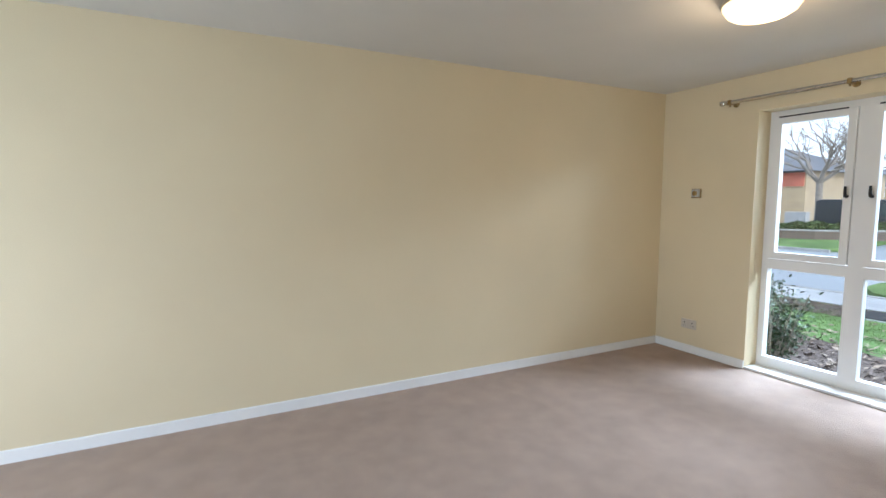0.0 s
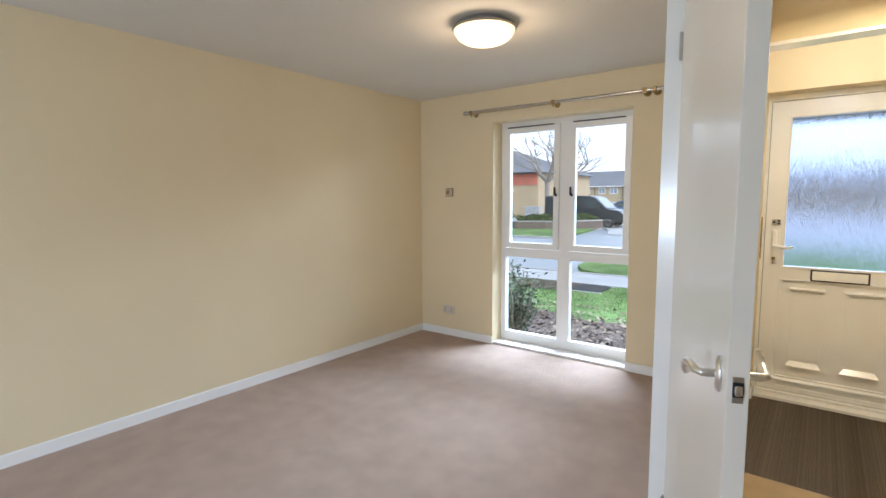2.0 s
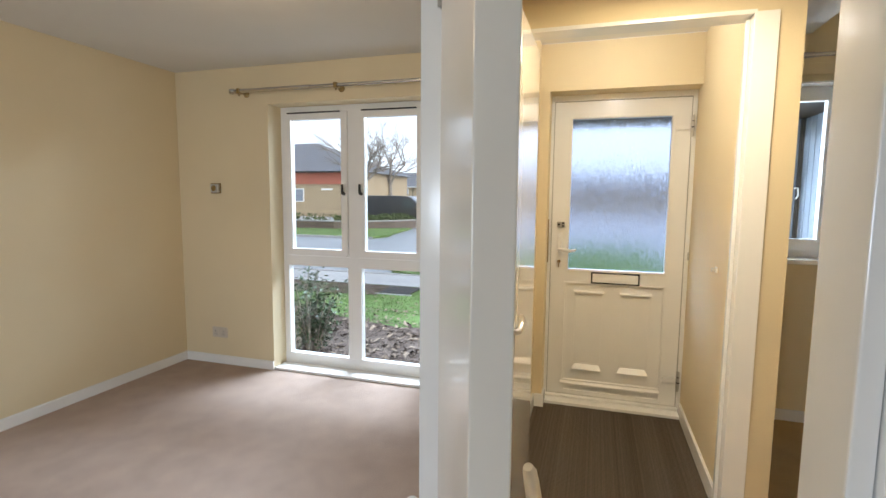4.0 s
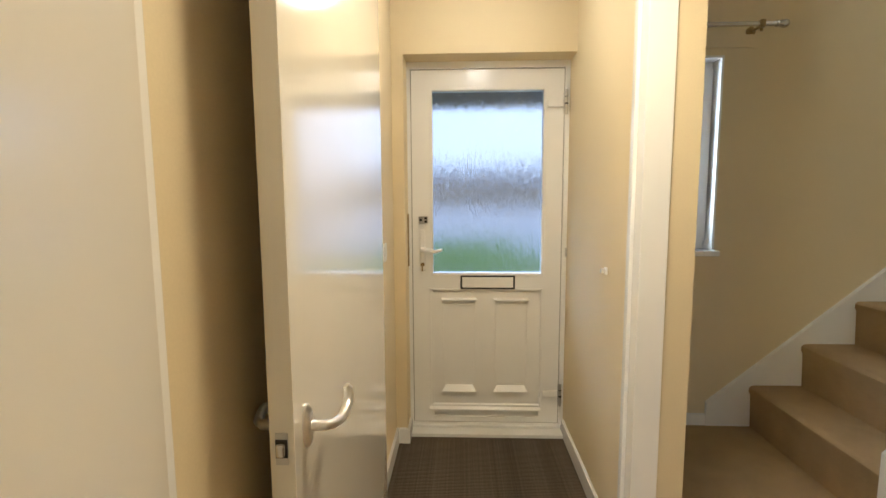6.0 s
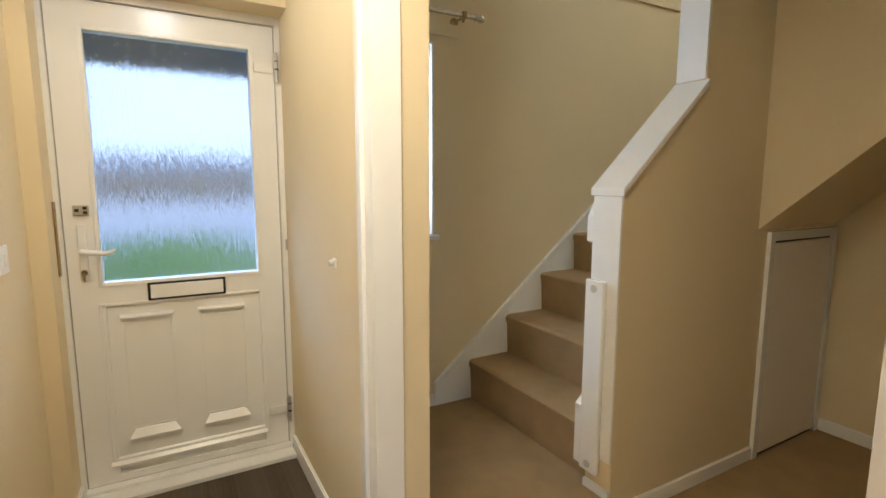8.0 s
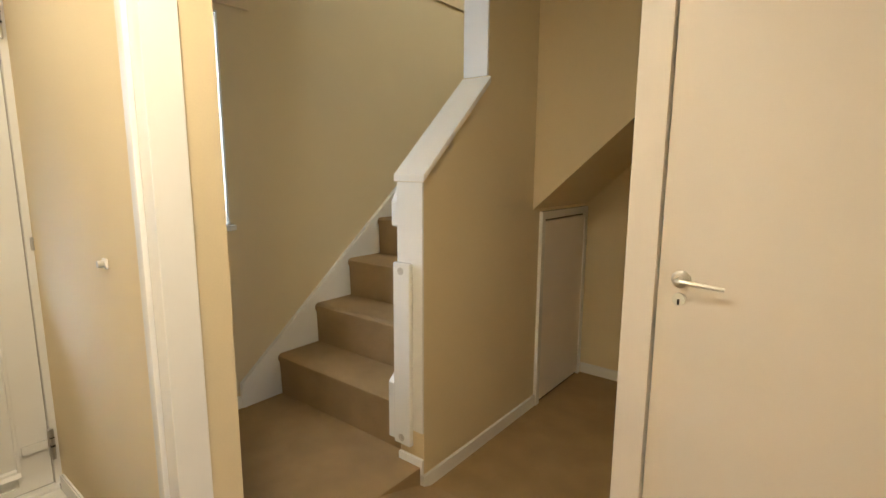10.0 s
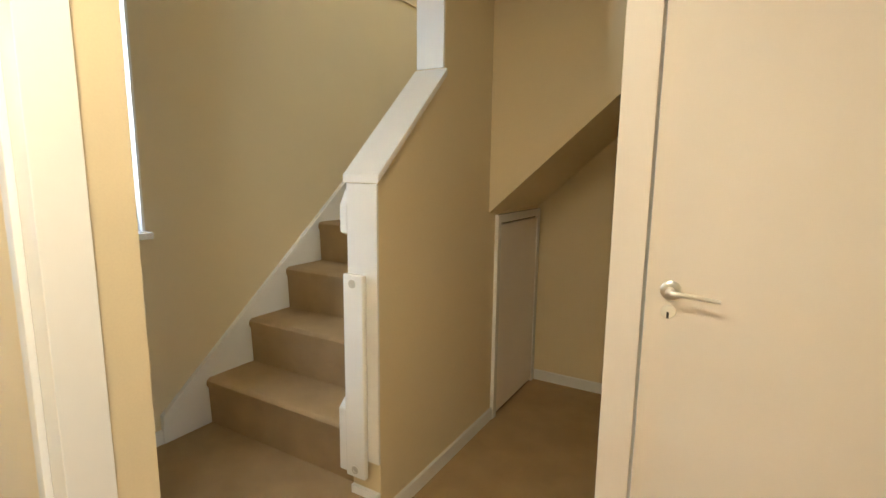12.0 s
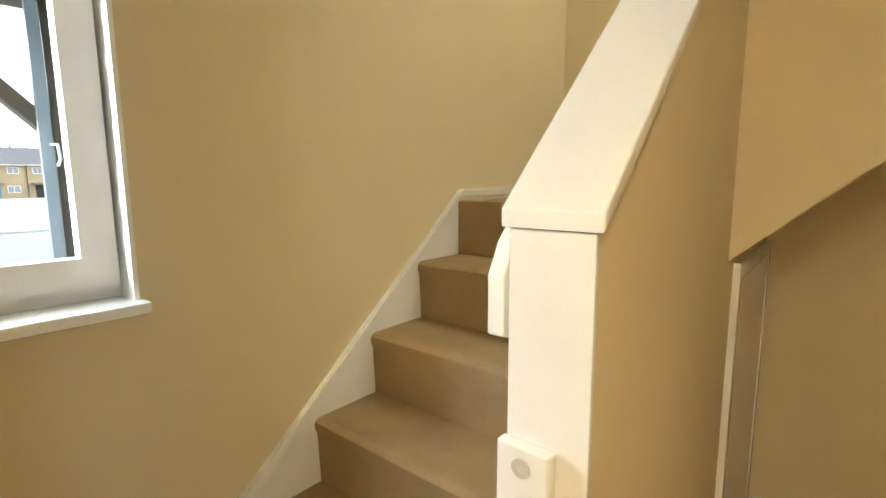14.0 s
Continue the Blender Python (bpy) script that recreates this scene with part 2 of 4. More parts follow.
struct("wall_west", boxes((WX - 0.15, WX, DY - 0.1, 0.65, 0, CZ), (WX - 0.15, WX, 2.35, NY, 0, CZ), (WX - 0.15, WX, 0.65, 2.35, 2.03, CZ), (WX - 0.15, WX, 0.65, 2.35, 0, 0.8)), CREAM,
       "plain cream painted wall with a window opening", "wall")
struct("wall_partition", boxes((1.9105, OUT, PY0, PY1, 0, CZ)), CREAM, "cream partition between the living room and the hall", "wall")
struct("wall_lobby_head", boxes((VX, VX + 0.11, VS1, PY0, HEAD + 0.012, CZ)), CREAM, "cream painted wall over the lobby doorway", "wall")
FY0, FY1, FZ1 = -0.44, 0.455, 2.03
struct("wall_front_door", boxes((FX, OUT, FY1, PY0, -0.15, CZ), (FX, OUT, FY0, FY1, FZ1, CZ), (FX, OUT, VS1, FY0 - 0.0005, -0.15, CZ)) if VS1 < FY0 else
       boxes((FX, OUT, FY1, PY0, -0.15, CZ), (FX, OUT, VS1, FY1, FZ1, CZ)), CREAM, "cream painted wall round the front door", "wall")
struct("wall_lobby_south", boxes((VX, OUT, VS0, VS1, 0, CZ)), CREAM, "cream painted wall between the lobby and the stairs", "wall")
SWY0, SWY1, SWZ0, SWZ1 = -1.235, -0.66, 1.005, 2.05
struct("wall_stairs", boxes((SX, OUT, SWY1, VS0, -0.15, 5), (SX, OUT, -3.6, SWY0, -0.15, 5), (SX, OUT, SWY0, SWY1, -0.15, SWZ0), (SX, OUT, SWY0, SWY1, SWZ1, 5)), CREAM,
       "cream painted wall rising beside the stairs", "wall")
struct("wall_door", boxes((WX, 1.235, DY - 0.1, DY, 0, CZ), (1.235, 2.085, DY - 0.1, DY, 2.02, CZ), (2.085, AX1, DY - 0.1, DY, 0, CZ), (AX1 - 0.1, AX1, BACK, DY - 0.1, -0.15, CZ)), CREAM,
       "cream painted wall with the flush door", "wall")
struct("wall_hall_west", boxes((1.085, 1.15, DY, JY, 0, CZ)), CREAM, "cream painted wall beside the living room doorway", "wall")
struct("wall_recess_back", boxes((AX1 - 0.1, 3.12, BACK - 0.1, BACK, -0.15, CZ)), CREAM, "cream painted back wall of the recess under the stairs", "wall")
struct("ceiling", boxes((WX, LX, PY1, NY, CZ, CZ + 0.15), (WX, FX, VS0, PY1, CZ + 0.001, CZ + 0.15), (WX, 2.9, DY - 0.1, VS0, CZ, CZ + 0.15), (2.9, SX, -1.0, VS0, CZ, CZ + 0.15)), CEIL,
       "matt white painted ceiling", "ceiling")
struct("wall_upstairs", boxes((1.0, SX, -3.7, -3.6, 1.2, 5), (0.9, 1.0, -3.7, -1.0, CZ + 0.15, 5), (1.0, SX, -1.0, -0.9, CZ + 0.15, 5)), CREAM, "cream painted walls of the stairwell", "wall")
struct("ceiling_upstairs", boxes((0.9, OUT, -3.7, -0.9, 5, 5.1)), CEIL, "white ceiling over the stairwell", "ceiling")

# stairs
def slope_z(y):
    return 1.26 + (NEWEL - y) * 0.93


bm = bmesh.new()
prism(bm, [(NEWEL, -0.15), (NEWEL, slope_z(NEWEL)), (-1.9, slope_z(-1.9)), (-1.9, 4.9), (TURN_Y, 4.9), (TURN_Y, -0.15)], "x", SW0, SW1)
struct("wall_stair_side", bm, CREAM, "cream painted half wall along the stairs, rising to full height", "wall")
SOFF0, SL = 1.08, 0.9
bm = bmesh.new()
prism(bm, [(SW0, SOFF0), (1.1, SOFF0 + SL * (SW0 - 1.1)), (1.1, 4.9), (SW0, 4.9)], "y", TURN_Y - 0.08, TURN_Y)
struct("wall_upper_flight", bm, CREAM, "cream painted wall under the upper flight with a sloping lower edge", "wall")
bm = bmesh.new()
prism(bm, [(SW0, SOFF0 + 0.002), (1.1, SOFF0 + SL * (SW0 - 1.1) + 0.002), (1.1, SOFF0 + SL * (SW0 - 1.1) + 0.15), (SW0, SOFF0 + 0.15)], "y", -3.6, TURN_Y - 0.08)
struct("ceiling_recess", bm, CREAM, "cream painted sloping soffit under the stairs", "ceiling")

# staircase: each carpeted step is a part
stair = thing("staircase", "carpeted staircase with rounded brown treads between white strings", "stairs", kind="structure")


def step(k):
    y, z = ST0 - GOING * (k - 1), RISE * k
    poly = [(y - GOING - 0.02, z - RISE), (y - 0.012, z - RISE), (y - 0.004, z - 0.055), (y + 0.006, z - 0.035), (y + 0.004, z - 0.012), (y - 0.012, z - 0.001), (y - 0.03, z), (y - GOING - 0.02, z)]
    bm = bmesh.new()
    return prism(bm, poly, "x", SW1 + 0.002, SX - 0.02)


for k in range(1, 5):
    part("step", step(k), HALLC, stair)
part("landing", boxes((SW1 + 0.002, SX - 0.02, -3.595, ST0 - GOING * 4 - 0.001, RISE * 4 - 0.03, RISE * 5)), HALLC, stair, "carpeted quarter landing")
for k in range(1, 7):
    x = SW0 - 0.02 - 0.27 * (k - 1)
    part("step", boxes((x - 0.3, x, -3.595, TURN_Y - 0.085, RISE * (5 + k) - 0.03, RISE * (5 + k) + 0.06)), HALLC, stair)
# white string along the wall
bm = bmesh.new()
ya, yb, zt = -1.235, -2.58, 1.265
prism(bm, [(ya, 0.0), (ya, 0.14), (yb, zt), (-3.6, zt), (-3.6, RISE * 5), (yb + 0.05, 0.9), (-1.7, 0.0)], "x", SX - 0.02, SX)
string = part("wall_string", bm, GLOSS, stair, "white painted string board")
bm = bmesh.new()
prism(bm, [(ya, 0.095), (ya, 0.141), (yb, zt + 0.001), (-3.6, zt + 0.001), (-3.6, zt - 0.032), (yb + 0.012, zt - 0.032)], "x", SX - 0.029, SX - 0.0195)
part("string_bead", soft(bm, 0.003), GLOSS, string)

# cap, newel face and side trims of the half wall
rail = thing("stair_rail", "white painted sloping handrail cap and newel of the half wall", "handrail", kind="structure")
bm = bmesh.new()
yt = -1.9
prism(bm, [(NEWEL + 0.018, slope_z(NEWEL) - 0.014), (NEWEL + 0.018, slope_z(NEWEL) + 0.016), (yt, slope_z(yt) + 0.034), (yt, slope_z(yt) + 0.002), (NEWEL, slope_z(NEWEL) + 0.002)], "x", SW0 - 0.014, SW1 + 0.014)
part("rail_cap", soft(bm, 0.004), GLOSS, rail)
part("newel_face", softbox(SW0 - 0.001, SW1 + 0.001, NEWEL, NEWEL + 0.012, 0.16, slope_z(NEWEL) - 0.0145, w=0.002), GLOSS, rail)
part("end_face", softbox(SW0 + 0.001, SW1 - 0.001, yt, yt + 0.012, slope_z(yt) + 0.035, 4.9), GLOSS, rail)
gate = thing("stair_gate_strip", "white painted wooden gate strip with bolt holes screwed to the newel", "gate strip")
bm = softbox(3.03, 3.125, NEWEL + 0.013, NEWEL + 0.038, 0.09, 0.91, w=0.006, n=3)
part("strip", bm, GLOSS, gate)
for z in (0.875, 0.125):
    part("bolt_hole", lathe(bmesh.new(), [(0.016, 0), (0.016, 0.003), (0.010, 0.0032), (0.010, 0.001)], Matrix.Translation((3.078, NEWEL + 0.038, z)) @ Matrix.Rotation(-math.pi / 2, 4, "X")), GREYPL, gate, "dark bolt hole")
bm = bmesh.new()
prism(bm, [(NEWEL + 0.03, 0.10), (NEWEL + 0.03, 0.36), (NEWEL - 0.005, 0.395), (NEWEL - 0.027, 0.395), (NEWEL - 0.027, 0.10)], "x", SW1 + 0.006, SW1 + 0.045)
part("side_block", soft(bm, 0.004), GLOSS, gate)
brk = thing("handrail_end", "white painted end of the stair handrail on the half wall", "handrail")
bm = bmesh.new()
prism(bm, [(NEWEL - 0.02, 1.055), (NEWEL - 0.02, 1.16), (NEWEL - 0.05, 1.215), (-1.95, 1.67), (-1.95, 1.56), (NEWEL - 0.075, 1.11), (NEWEL - 0.075, 1.035)], "x", SW1 + 0.03, SW1 + 0.065)
part("rail", soft(bm, 0.005), GLOSS, brk)
part("bracket", softbox(SW1 + 0.001, SW1 + 0.03, NEWEL - 0.11, NEWEL - 0.06, 1.13, 1.17), GLOSS, brk)


struct("trim", softbox(SX - 0.018, SX, -3.6, -1.95, 2.525, 2.565), CREAM, "narrow painted trim along the stairwell at floor level", "trim")
# skirting boards
def skirt(name, x0, x1, y0, y1, h=0.07, z0=0.0):
    bm = boxes((x0, x1, y0, y1, z0, h))
    bmesh.ops.bevel(bm, geom=[e for e in bm.edges if all(v.co.z > h - 1e-5 for v in e.verts)], offset=0.005, segments=2, affect="EDGES")
    return struct(name, bm, GLOSS, "white painted skirting board", "skirting", True)


S = 0.014
skirt("baseboard", WX, LX, NY - S, NY)
skirt("baseboard", LX - S, LX, 2.52, NY - S)
skirt("baseboard", LX - S, LX, PY1, 1.29)
skirt("baseboard", 1.915, LX - S, PY1, PY1 + S)
skirt("baseboard", 1.915, 2.94, PY0 - S, PY0)
skirt("baseboard", VX + 0.13, FX, PY0 - S, PY0, 0.055, -0.035)
skirt("baseboard", FX - S, FX, FY1, PY0 - S, 0.055, -0.035)
skirt("baseboard", FX - S, 4.06, FY1 - S, FY1, 0.055, -0.035)
skirt("baseboard", VX + 0.13, 4.06, VS1, VS1 + S, 0.055, -0.035)
skirt("baseboard", VX, SX, VS0 - S, VS0)
skirt("baseboard", SX - S, SX, -1.235, VS0 - S)
skirt("baseboard", SW0 - S, SW0, -2.45, NEWEL + S, 0.07 - LOW, -LOW)
skirt("baseboard", SW0, SW1, NEWEL, NEWEL + S, 0.04, -LOW)
skirt("baseboard", AX1, 2.96, BACK, BACK + S, 0.07 - LOW, -LOW)
skirt("baseboard", AX1, AX1 + S, BACK + S, DY - 0.1, 0.07 - LOW, -LOW)
skirt("baseboard", WX, 1.085, DY, DY + S)
skirt("baseboard", 1.085 - S, 1.085, DY + S, JY - 0.02)

# big window
win = thing("window_1", "tall white window with two casements over two fixed panes", "window", kind="structure")
WXF = 4.045
WY0i, WY1i = WY0, WY1
MID = 1.895
part("window_frame", boxes((WXF, WXF + 0.06, WY0, WY0 + 0.045, 0.005, WZ1), (WXF, WXF + 0.06, WY1 - 0.045, WY1, 0.005, WZ1), (WXF, WXF + 0.06, WY0 + 0.045, WY1 - 0.045, WZ1 - 0.045, WZ1),
     (WXF, WXF + 0.06, WY0 + 0.045, WY1 - 0.045, 0.005, 0.10), (WXF, WXF + 0.06, WY0 + 0.045, WY1 - 0.045, 0.815, 0.895), (WXF + 0.001, WXF + 0.06, MID - 0.055, MID + 0.055, 0.10, 0.815), (WXF + 0.001, WXF + 0.06, MID - 0.045, MID + 0.045, 0.895, WZ1 - 0.045)), UPVC, win, smooth=False)
part("window_sill", softbox(LX - 0.0, WXF, WY0 + 0.001, WY1 - 0.001, 0.0, 0.02), GLOSS, win)
for y0, y1, hs in ((MID + 0.047, WY1 - 0.047, -1), (WY0 + 0.047, MID - 0.047, 1)):
    z0, z1, w = 0.9, WZ1 - 0.05, 0.05
    sash = part("casement", boxes((WXF - 0.018, WXF + 0.03, y0, y0 + w, z0, z1), (WXF - 0.018, WXF + 0.03, y1 - w, y1, z0, z1), (WXF - 0.018, WXF + 0.03, y0 + w, y1 - w, z0, z0 + w), (WXF - 0.018, WXF + 0.03, y0 + w, y1 - w, z1 - w, z1)), UPVC, win, smooth=False)
    p = part("pane", boxes((WXF + 0.005, WXF + 0.011, y0 + w, y1 - w, z0 + w, z1 - w)), CLEAR, sash, smooth=False)
    p.visible_shadow = False
    part("vent", softbox(WXF - 0.034, WXF - 0.019, y0 + 0.05, y1 - 0.03, z1 - 0.005, z1 + 0.004), DARK, sash, "dark trickle vent")
    yh = y0 + 0.025 if hs < 0 else y1 - 0.025
    h = part("handle", tube(bmesh.new(), [(WXF - 0.02, yh, 1.38), (WXF - 0.045, yh, 1.385), (WXF - 0.05, yh, 1.40), (WXF - 0.052, yh, 1.45)], [0.012, 0.011, 0.01, 0.008]), DARK, sash, "dark casement handle")
for y0, y1 in ((MID + 0.055, WY1 - 0.045), (WY0 + 0.045, MID - 0.055)):
    p = part("pane", boxes((WXF + 0.025, WXF + 0.031, y0, y1, 0.10, 0.815)), CLEAR, win, smooth=False)
    p.visible_shadow = False


# curtain poles
def curtain_pole(label, x, wall, y0, y1, z, brackets, r=0.0125):
    t = thing("curtain_pole", label, "curtain pole")
    part("rod", tube(bmesh.new(), [(x, y0, z), (x, y1, z)], r, 14), CHROME, t)
    part("rod_joint", tube(bmesh.new(), [(x, y0 + (y1 - y0) * 0.62, z), (x, y1 - 0.005, z)], r + 0.003, 14), CHROME, t)
    for y, s in ((y0, -1), (y1, 1)):
        prof = [(0.012, -0.03), (0.017, -0.028), (0.017, -0.02), (0.013, -0.015), (0.020, 0.0), (0.022, 0.012), (0.019, 0.026), (0.010, 0.034), (0.002, 0.036)]
        part("finial", lathe(bmesh.new(), prof, Matrix.Translation((x, y, z)) @ Matrix.Rotation(-s * math.pi / 2, 4, "X")), CHROME, t)
    for y in brackets:
        b = part("bracket", lathe(bmesh.new(), [(0.024, 0), (0.024, 0.006), (0.012, 0.012), (0.008, 0.02)], Matrix.Translation((wall, y, z - 0.008)) @ Matrix.Rotation(-math.pi / 2, 4, "Y")), BRASS, t)
        part("bracket_arm", tube(bmesh.new(), [(wall - 0.004, y, z - 0.008), (x, y, z - 0.008), (x, y, z - 0.035)], [0.007, 0.008, 0.007]), BRASS, b)
        part("bracket_cup", softbox(x - 0.019, x + 0.019, y - 0.012, y + 0.012, z - 0.02, z + 0.018), BRASS, b)
    return t


curtain_pole("telescopic chrome curtain pole above the tall window", LX - 0.085, LX, 1.03, 2.75, 2.125, (1.12, 1.19, 1.9, 2.70))
curtain_pole("short chrome curtain pole above the stair window", SX - 0.1, SX, -1.46, -0.7, 2.175, (-1.36, -0.78))


# handles
def lever(parent, m, flip=1, curl=True):
    """Lever handle: m maps x along the lever, y up, z out of the door."""
    rose = bmesh.new()
    if curl:
        lathe(rose, [(0.018, 0), (0.018, 0.004), (0.014, 0.009), (0.009, 0.011)], m @ Matrix.Diagonal((1.0, 2.1, 1, 1)), 20)
        pts = [(0, 0, 0.008), (0, 0, 0.034), (0.010 * flip, -0.001, 0.044), (0.035 * flip, -0.005, 0.049), (0.058 * flip, -0.003, 0.051), (0.076 * flip, 0.004, 0.052), (0.087 * flip, 0.014, 0.052), (0.091 * flip, 0.026, 0.050), (0.088 * flip, 0.034, 0.047)]
        rad = [0.009, 0.0085, 0.0085, 0.0085, 0.009, 0.0095, 0.0095, 0.009, 0.006]
    else:
        lathe(rose, [(0.026, 0), (0.026, 0.006), (0.022, 0.010), (0.012, 0.011)], m, 24)
        pts = [(0, 0, 0.008), (0, 0, 0.04), (0.008 * flip, 0, 0.048), (0.03 * flip, 0, 0.05), (0.12 * flip, -0.006, 0.05)]
        rad = [0.011, 0.010, 0.009, 0.007, 0.005]
    h = part("handle", rose, LEVER, parent, "satin steel lever handle")
    part("lever", tube(bmesh.new(), [m @ Vector(p) for p in pts], rad, 12), LEVER, h)
    return h


def frame_of(o, x, z):
    x, z = Vector(x).normalized(), Vector(z).normalized()
    y = z.cross(x)
    m = Matrix((x, y, z)).transposed().to_4x4()
    m.translation = o
    return m


def flush_door(name, label, hinge, latch, h=1.99, t=0.04, hz=1.0, mat=None, pivots=(1.86, 0.22)):
    """An open door leaf from hinge to latch (x, y), face to face t thick."""
    d = thing(name, label, "door", kind="structure")
    a, b = Vector((*hinge, 0)), Vector((*latch, 0))
    u = (b - a).normalized()
    w = (b - a).length
    n = Vector((-u.y, u.x, 0))
    m = Matrix((u, n, Vector((0, 0, 1)))).transposed().to_4x4()
    m.translation = a
    bm = softbox(0, w, -t / 2, t / 2, 0.012, h, w=0.003)
    bm.transform(m)
    leaf = part("leaf", bm, mat or DOOR, d)
    for s in (1, -1):
        o = m @ Vector((w - 0.055, s * t / 2, hz))
        lever(leaf, frame_of(o, -u, s * n), 1)
    bm = softbox(w - 0.002, w + 0.002, -0.010, 0.010, hz - 0.038, hz + 0.014, w=0.001)
    bm.transform(m)
    lp = part("latch_plate", bm, STEEL, leaf)
    bm = softbox(w - 0.001, w + 0.012, -0.007, 0.007, hz - 0.022, hz + 0.0, w=0.004)
    bm.transform(m)
    part("latch", bm, CHROME, leaf)
    bm = boxes((w + 0.0021, w + 0.0026, -0.0095, 0.0095, hz - 0.026, hz + 0.004))
    bm.transform(m)
    part("latch_slot", bm, DARK, lp, smooth=False)
    for z in pivots:
        bm = tube(bmesh.new(), [(-0.006, -t / 2 - 0.004, z - 0.045), (-0.006, -t / 2 - 0.004, z + 0.045)], 0.006)
        box(bm, -0.03, 0.0, -t / 2 - 0.003, -t / 2, z - 0.045, z + 0.045)
        bm.transform(m)
        part("hinge", bm, STEEL, d)
    return d


door_a = flush_door("door_1", "glossy white flush door standing ajar at the living room", (1.862, 0.505), (1.085, 0.232), mat=DOORA)
part("frame_post", softbox(1.874, 1.91, PY0 - 0.012, PY1 + 0.002, 0.0, CZ - 0.002), GLOSS, door_a)
part("frame_lining", softbox(1.075, 1.155, JY + 0.0005, JY + 0.018, 0, CZ - 0.002), GLOSS, door_a)
part("architrave", softbox(1.068, 1.0845, JY - 0.02, JY, 0, CZ - 0.002, w=0.005), GLOSS, door_a)

door_b = flush_door("door_2", "glossy white flush lobby door standing wide open", (2.918, 0.428), (2.065, 0.431), hz=0.955)
part("frame_post", softbox(VX, VX + 0.12, PY0 - 0.045, PY0 + 0.001, 0, HEAD), GLOSS, door_b)
part("frame_head", softbox(VX - 0.004, VX + 0.112, VS1, PY0, HEAD - 0.006, HEAD + 0.012), GLOSS, door_b)
part("frame_jamb", softbox(VX - 0.012, VX + 0.12, VS1 - 0.075, VS1 + 0.012, 0, HEAD), GLOSS, door_b)
part("frame_stop", softbox(VX + 0.045, VX + 0.075, VS1 + 0.012, VS1 + 0.026, 0, HEAD - 0.012), GLOSS, door_b)

# closed flush door
door_c = thing("door_3", "closed cream flush door with a straight lever handle", "door", kind="structure")
leaf = part("leaf", softbox(1.24, 2.072, DY - 0.045, DY - 0.003, 0.012, 2.0), SATIN, door_c)
part("frame_jamb", softbox(2.078, AX1 + 0.004, DY - 0.1, DY + 0.014, 0, 2.08), SATIN, door_c)
part("frame_jamb", softbox(1.15, 1.235, DY - 0.1, DY + 0.014, 0, 2.08), SATIN, door_c)
part("frame_head", softbox(1.235, 2.078, DY - 0.1, DY + 0.014, 2.005, 2.08), SATIN, door_c)
lever(leaf, frame_of((2.01, DY - 0.003, 0.985), (-1, 0, 0), (0, 1, 0)), 1, False)
esc = part("escutcheon", lathe(bmesh.new(), [(0.019, 0), (0.019, 0.003), (0.016, 0.005)], Matrix.Translation((2.012, DY - 0.003, 0.925)) @ Matrix.Rotation(-math.pi / 2, 4, "X")), WHITEPL, leaf, "white keyhole cover")
part("keyhole", boxes((2.009, 2.015, DY + 0.002, DY + 0.0045, 0.908, 0.925)), DARK, leaf)
part("strike_plate", boxes((2.079, 2.095, DY + 0.0145, DY + 0.0155, 0.87, 1.05)), SATIN, door_c)

# front door
fd = thing("door_4", "white panelled front door with obscured rain glass and a letterbox", "front door", kind="structure")
X = 4.10
Y0, Y1 = -0.392, 0.432
# grey strips fill the rebate and draw the shadow line between leaf and frame
part("gap_shade", boxes((X + 0.004, X + 0.05, Y1, Y1 + 0.005, 0.006, 1.995), (X + 0.004, X + 0.05, Y0 - 0.005, Y0, 0.006, 1.995), (X + 0.004, X + 0.05, Y0, Y1, 1.99, 1.995), (X + 0.004, X + 0.05, Y0, Y1, 0.006, 0.01)), GAP_GREY, fd, "grey strips standing in for the shaded gap round the leaf", smooth=False)
part("door_frame", boxes((X - 0.015, X + 0.07, Y1 + 0.005, FY1 + 0.03, 0.0, FZ1), (X - 0.015, X + 0.07, FY0 - 0.02, Y0 - 0.005, 0.0, FZ1), (X - 0.015, X + 0.07, Y0 - 0.005, Y1 + 0.005, 1.995, FZ1 + 0.01)), UPVC, fd, smooth=False)
part("door_sill", soft(boxes((FX + 0.06, X + 0.08, VS1 + S, FY1 - S, -0.035, -0.012), (X - 0.035, X + 0.08, VS1 + S, FY1 - S, -0.012, 0.006)), 0.004), UPVC, fd)
GY0, GY1, GZ0, GZ1 = -0.285, 0.318, 0.885, 1.88
leaf = part("leaf", boxes((X, X + 0.05, Y0, GY0, 0.01, 1.99), (X, X + 0.05, GY1, Y1, 0.01, 1.99), (X, X + 0.05, GY0, GY1, GZ1, 1.99), (X, X + 0.05, GY0, GY1, 0.785, GZ0), (X, X + 0.05, GY0, GY1, 0.01, 0.04), (X + 0.012, X + 0.05, GY0, GY1, 0.04, 0.785)), UPVC, fd, smooth=False)
def bead(y0, y1, z0, z1, w=0.016, d=0.006):
    return soft(boxes((X - d, X, y0 - w, y0, z0 - w, z1 + w), (X - d, X, y1, y1 + w, z0 - w, z1 + w), (X - d, X, y0, y1, z1, z1 + w), (X - d, X, y0, y1, z0 - w, z0)), 0.003)
part("glazing_bead", bead(GY0, GY1, GZ0, GZ1), UPVC, leaf)
p = part("glass_pane", boxes((X + 0.018, X + 0.024, GY0, GY1, GZ0, GZ1)), RAIN, leaf, "rain-patterned obscured glass", smooth=False)
part("panel_moulding", bead(-0.285, 0.330, 0.115, 0.785, 0.012, 0.005), UPVC, leaf)
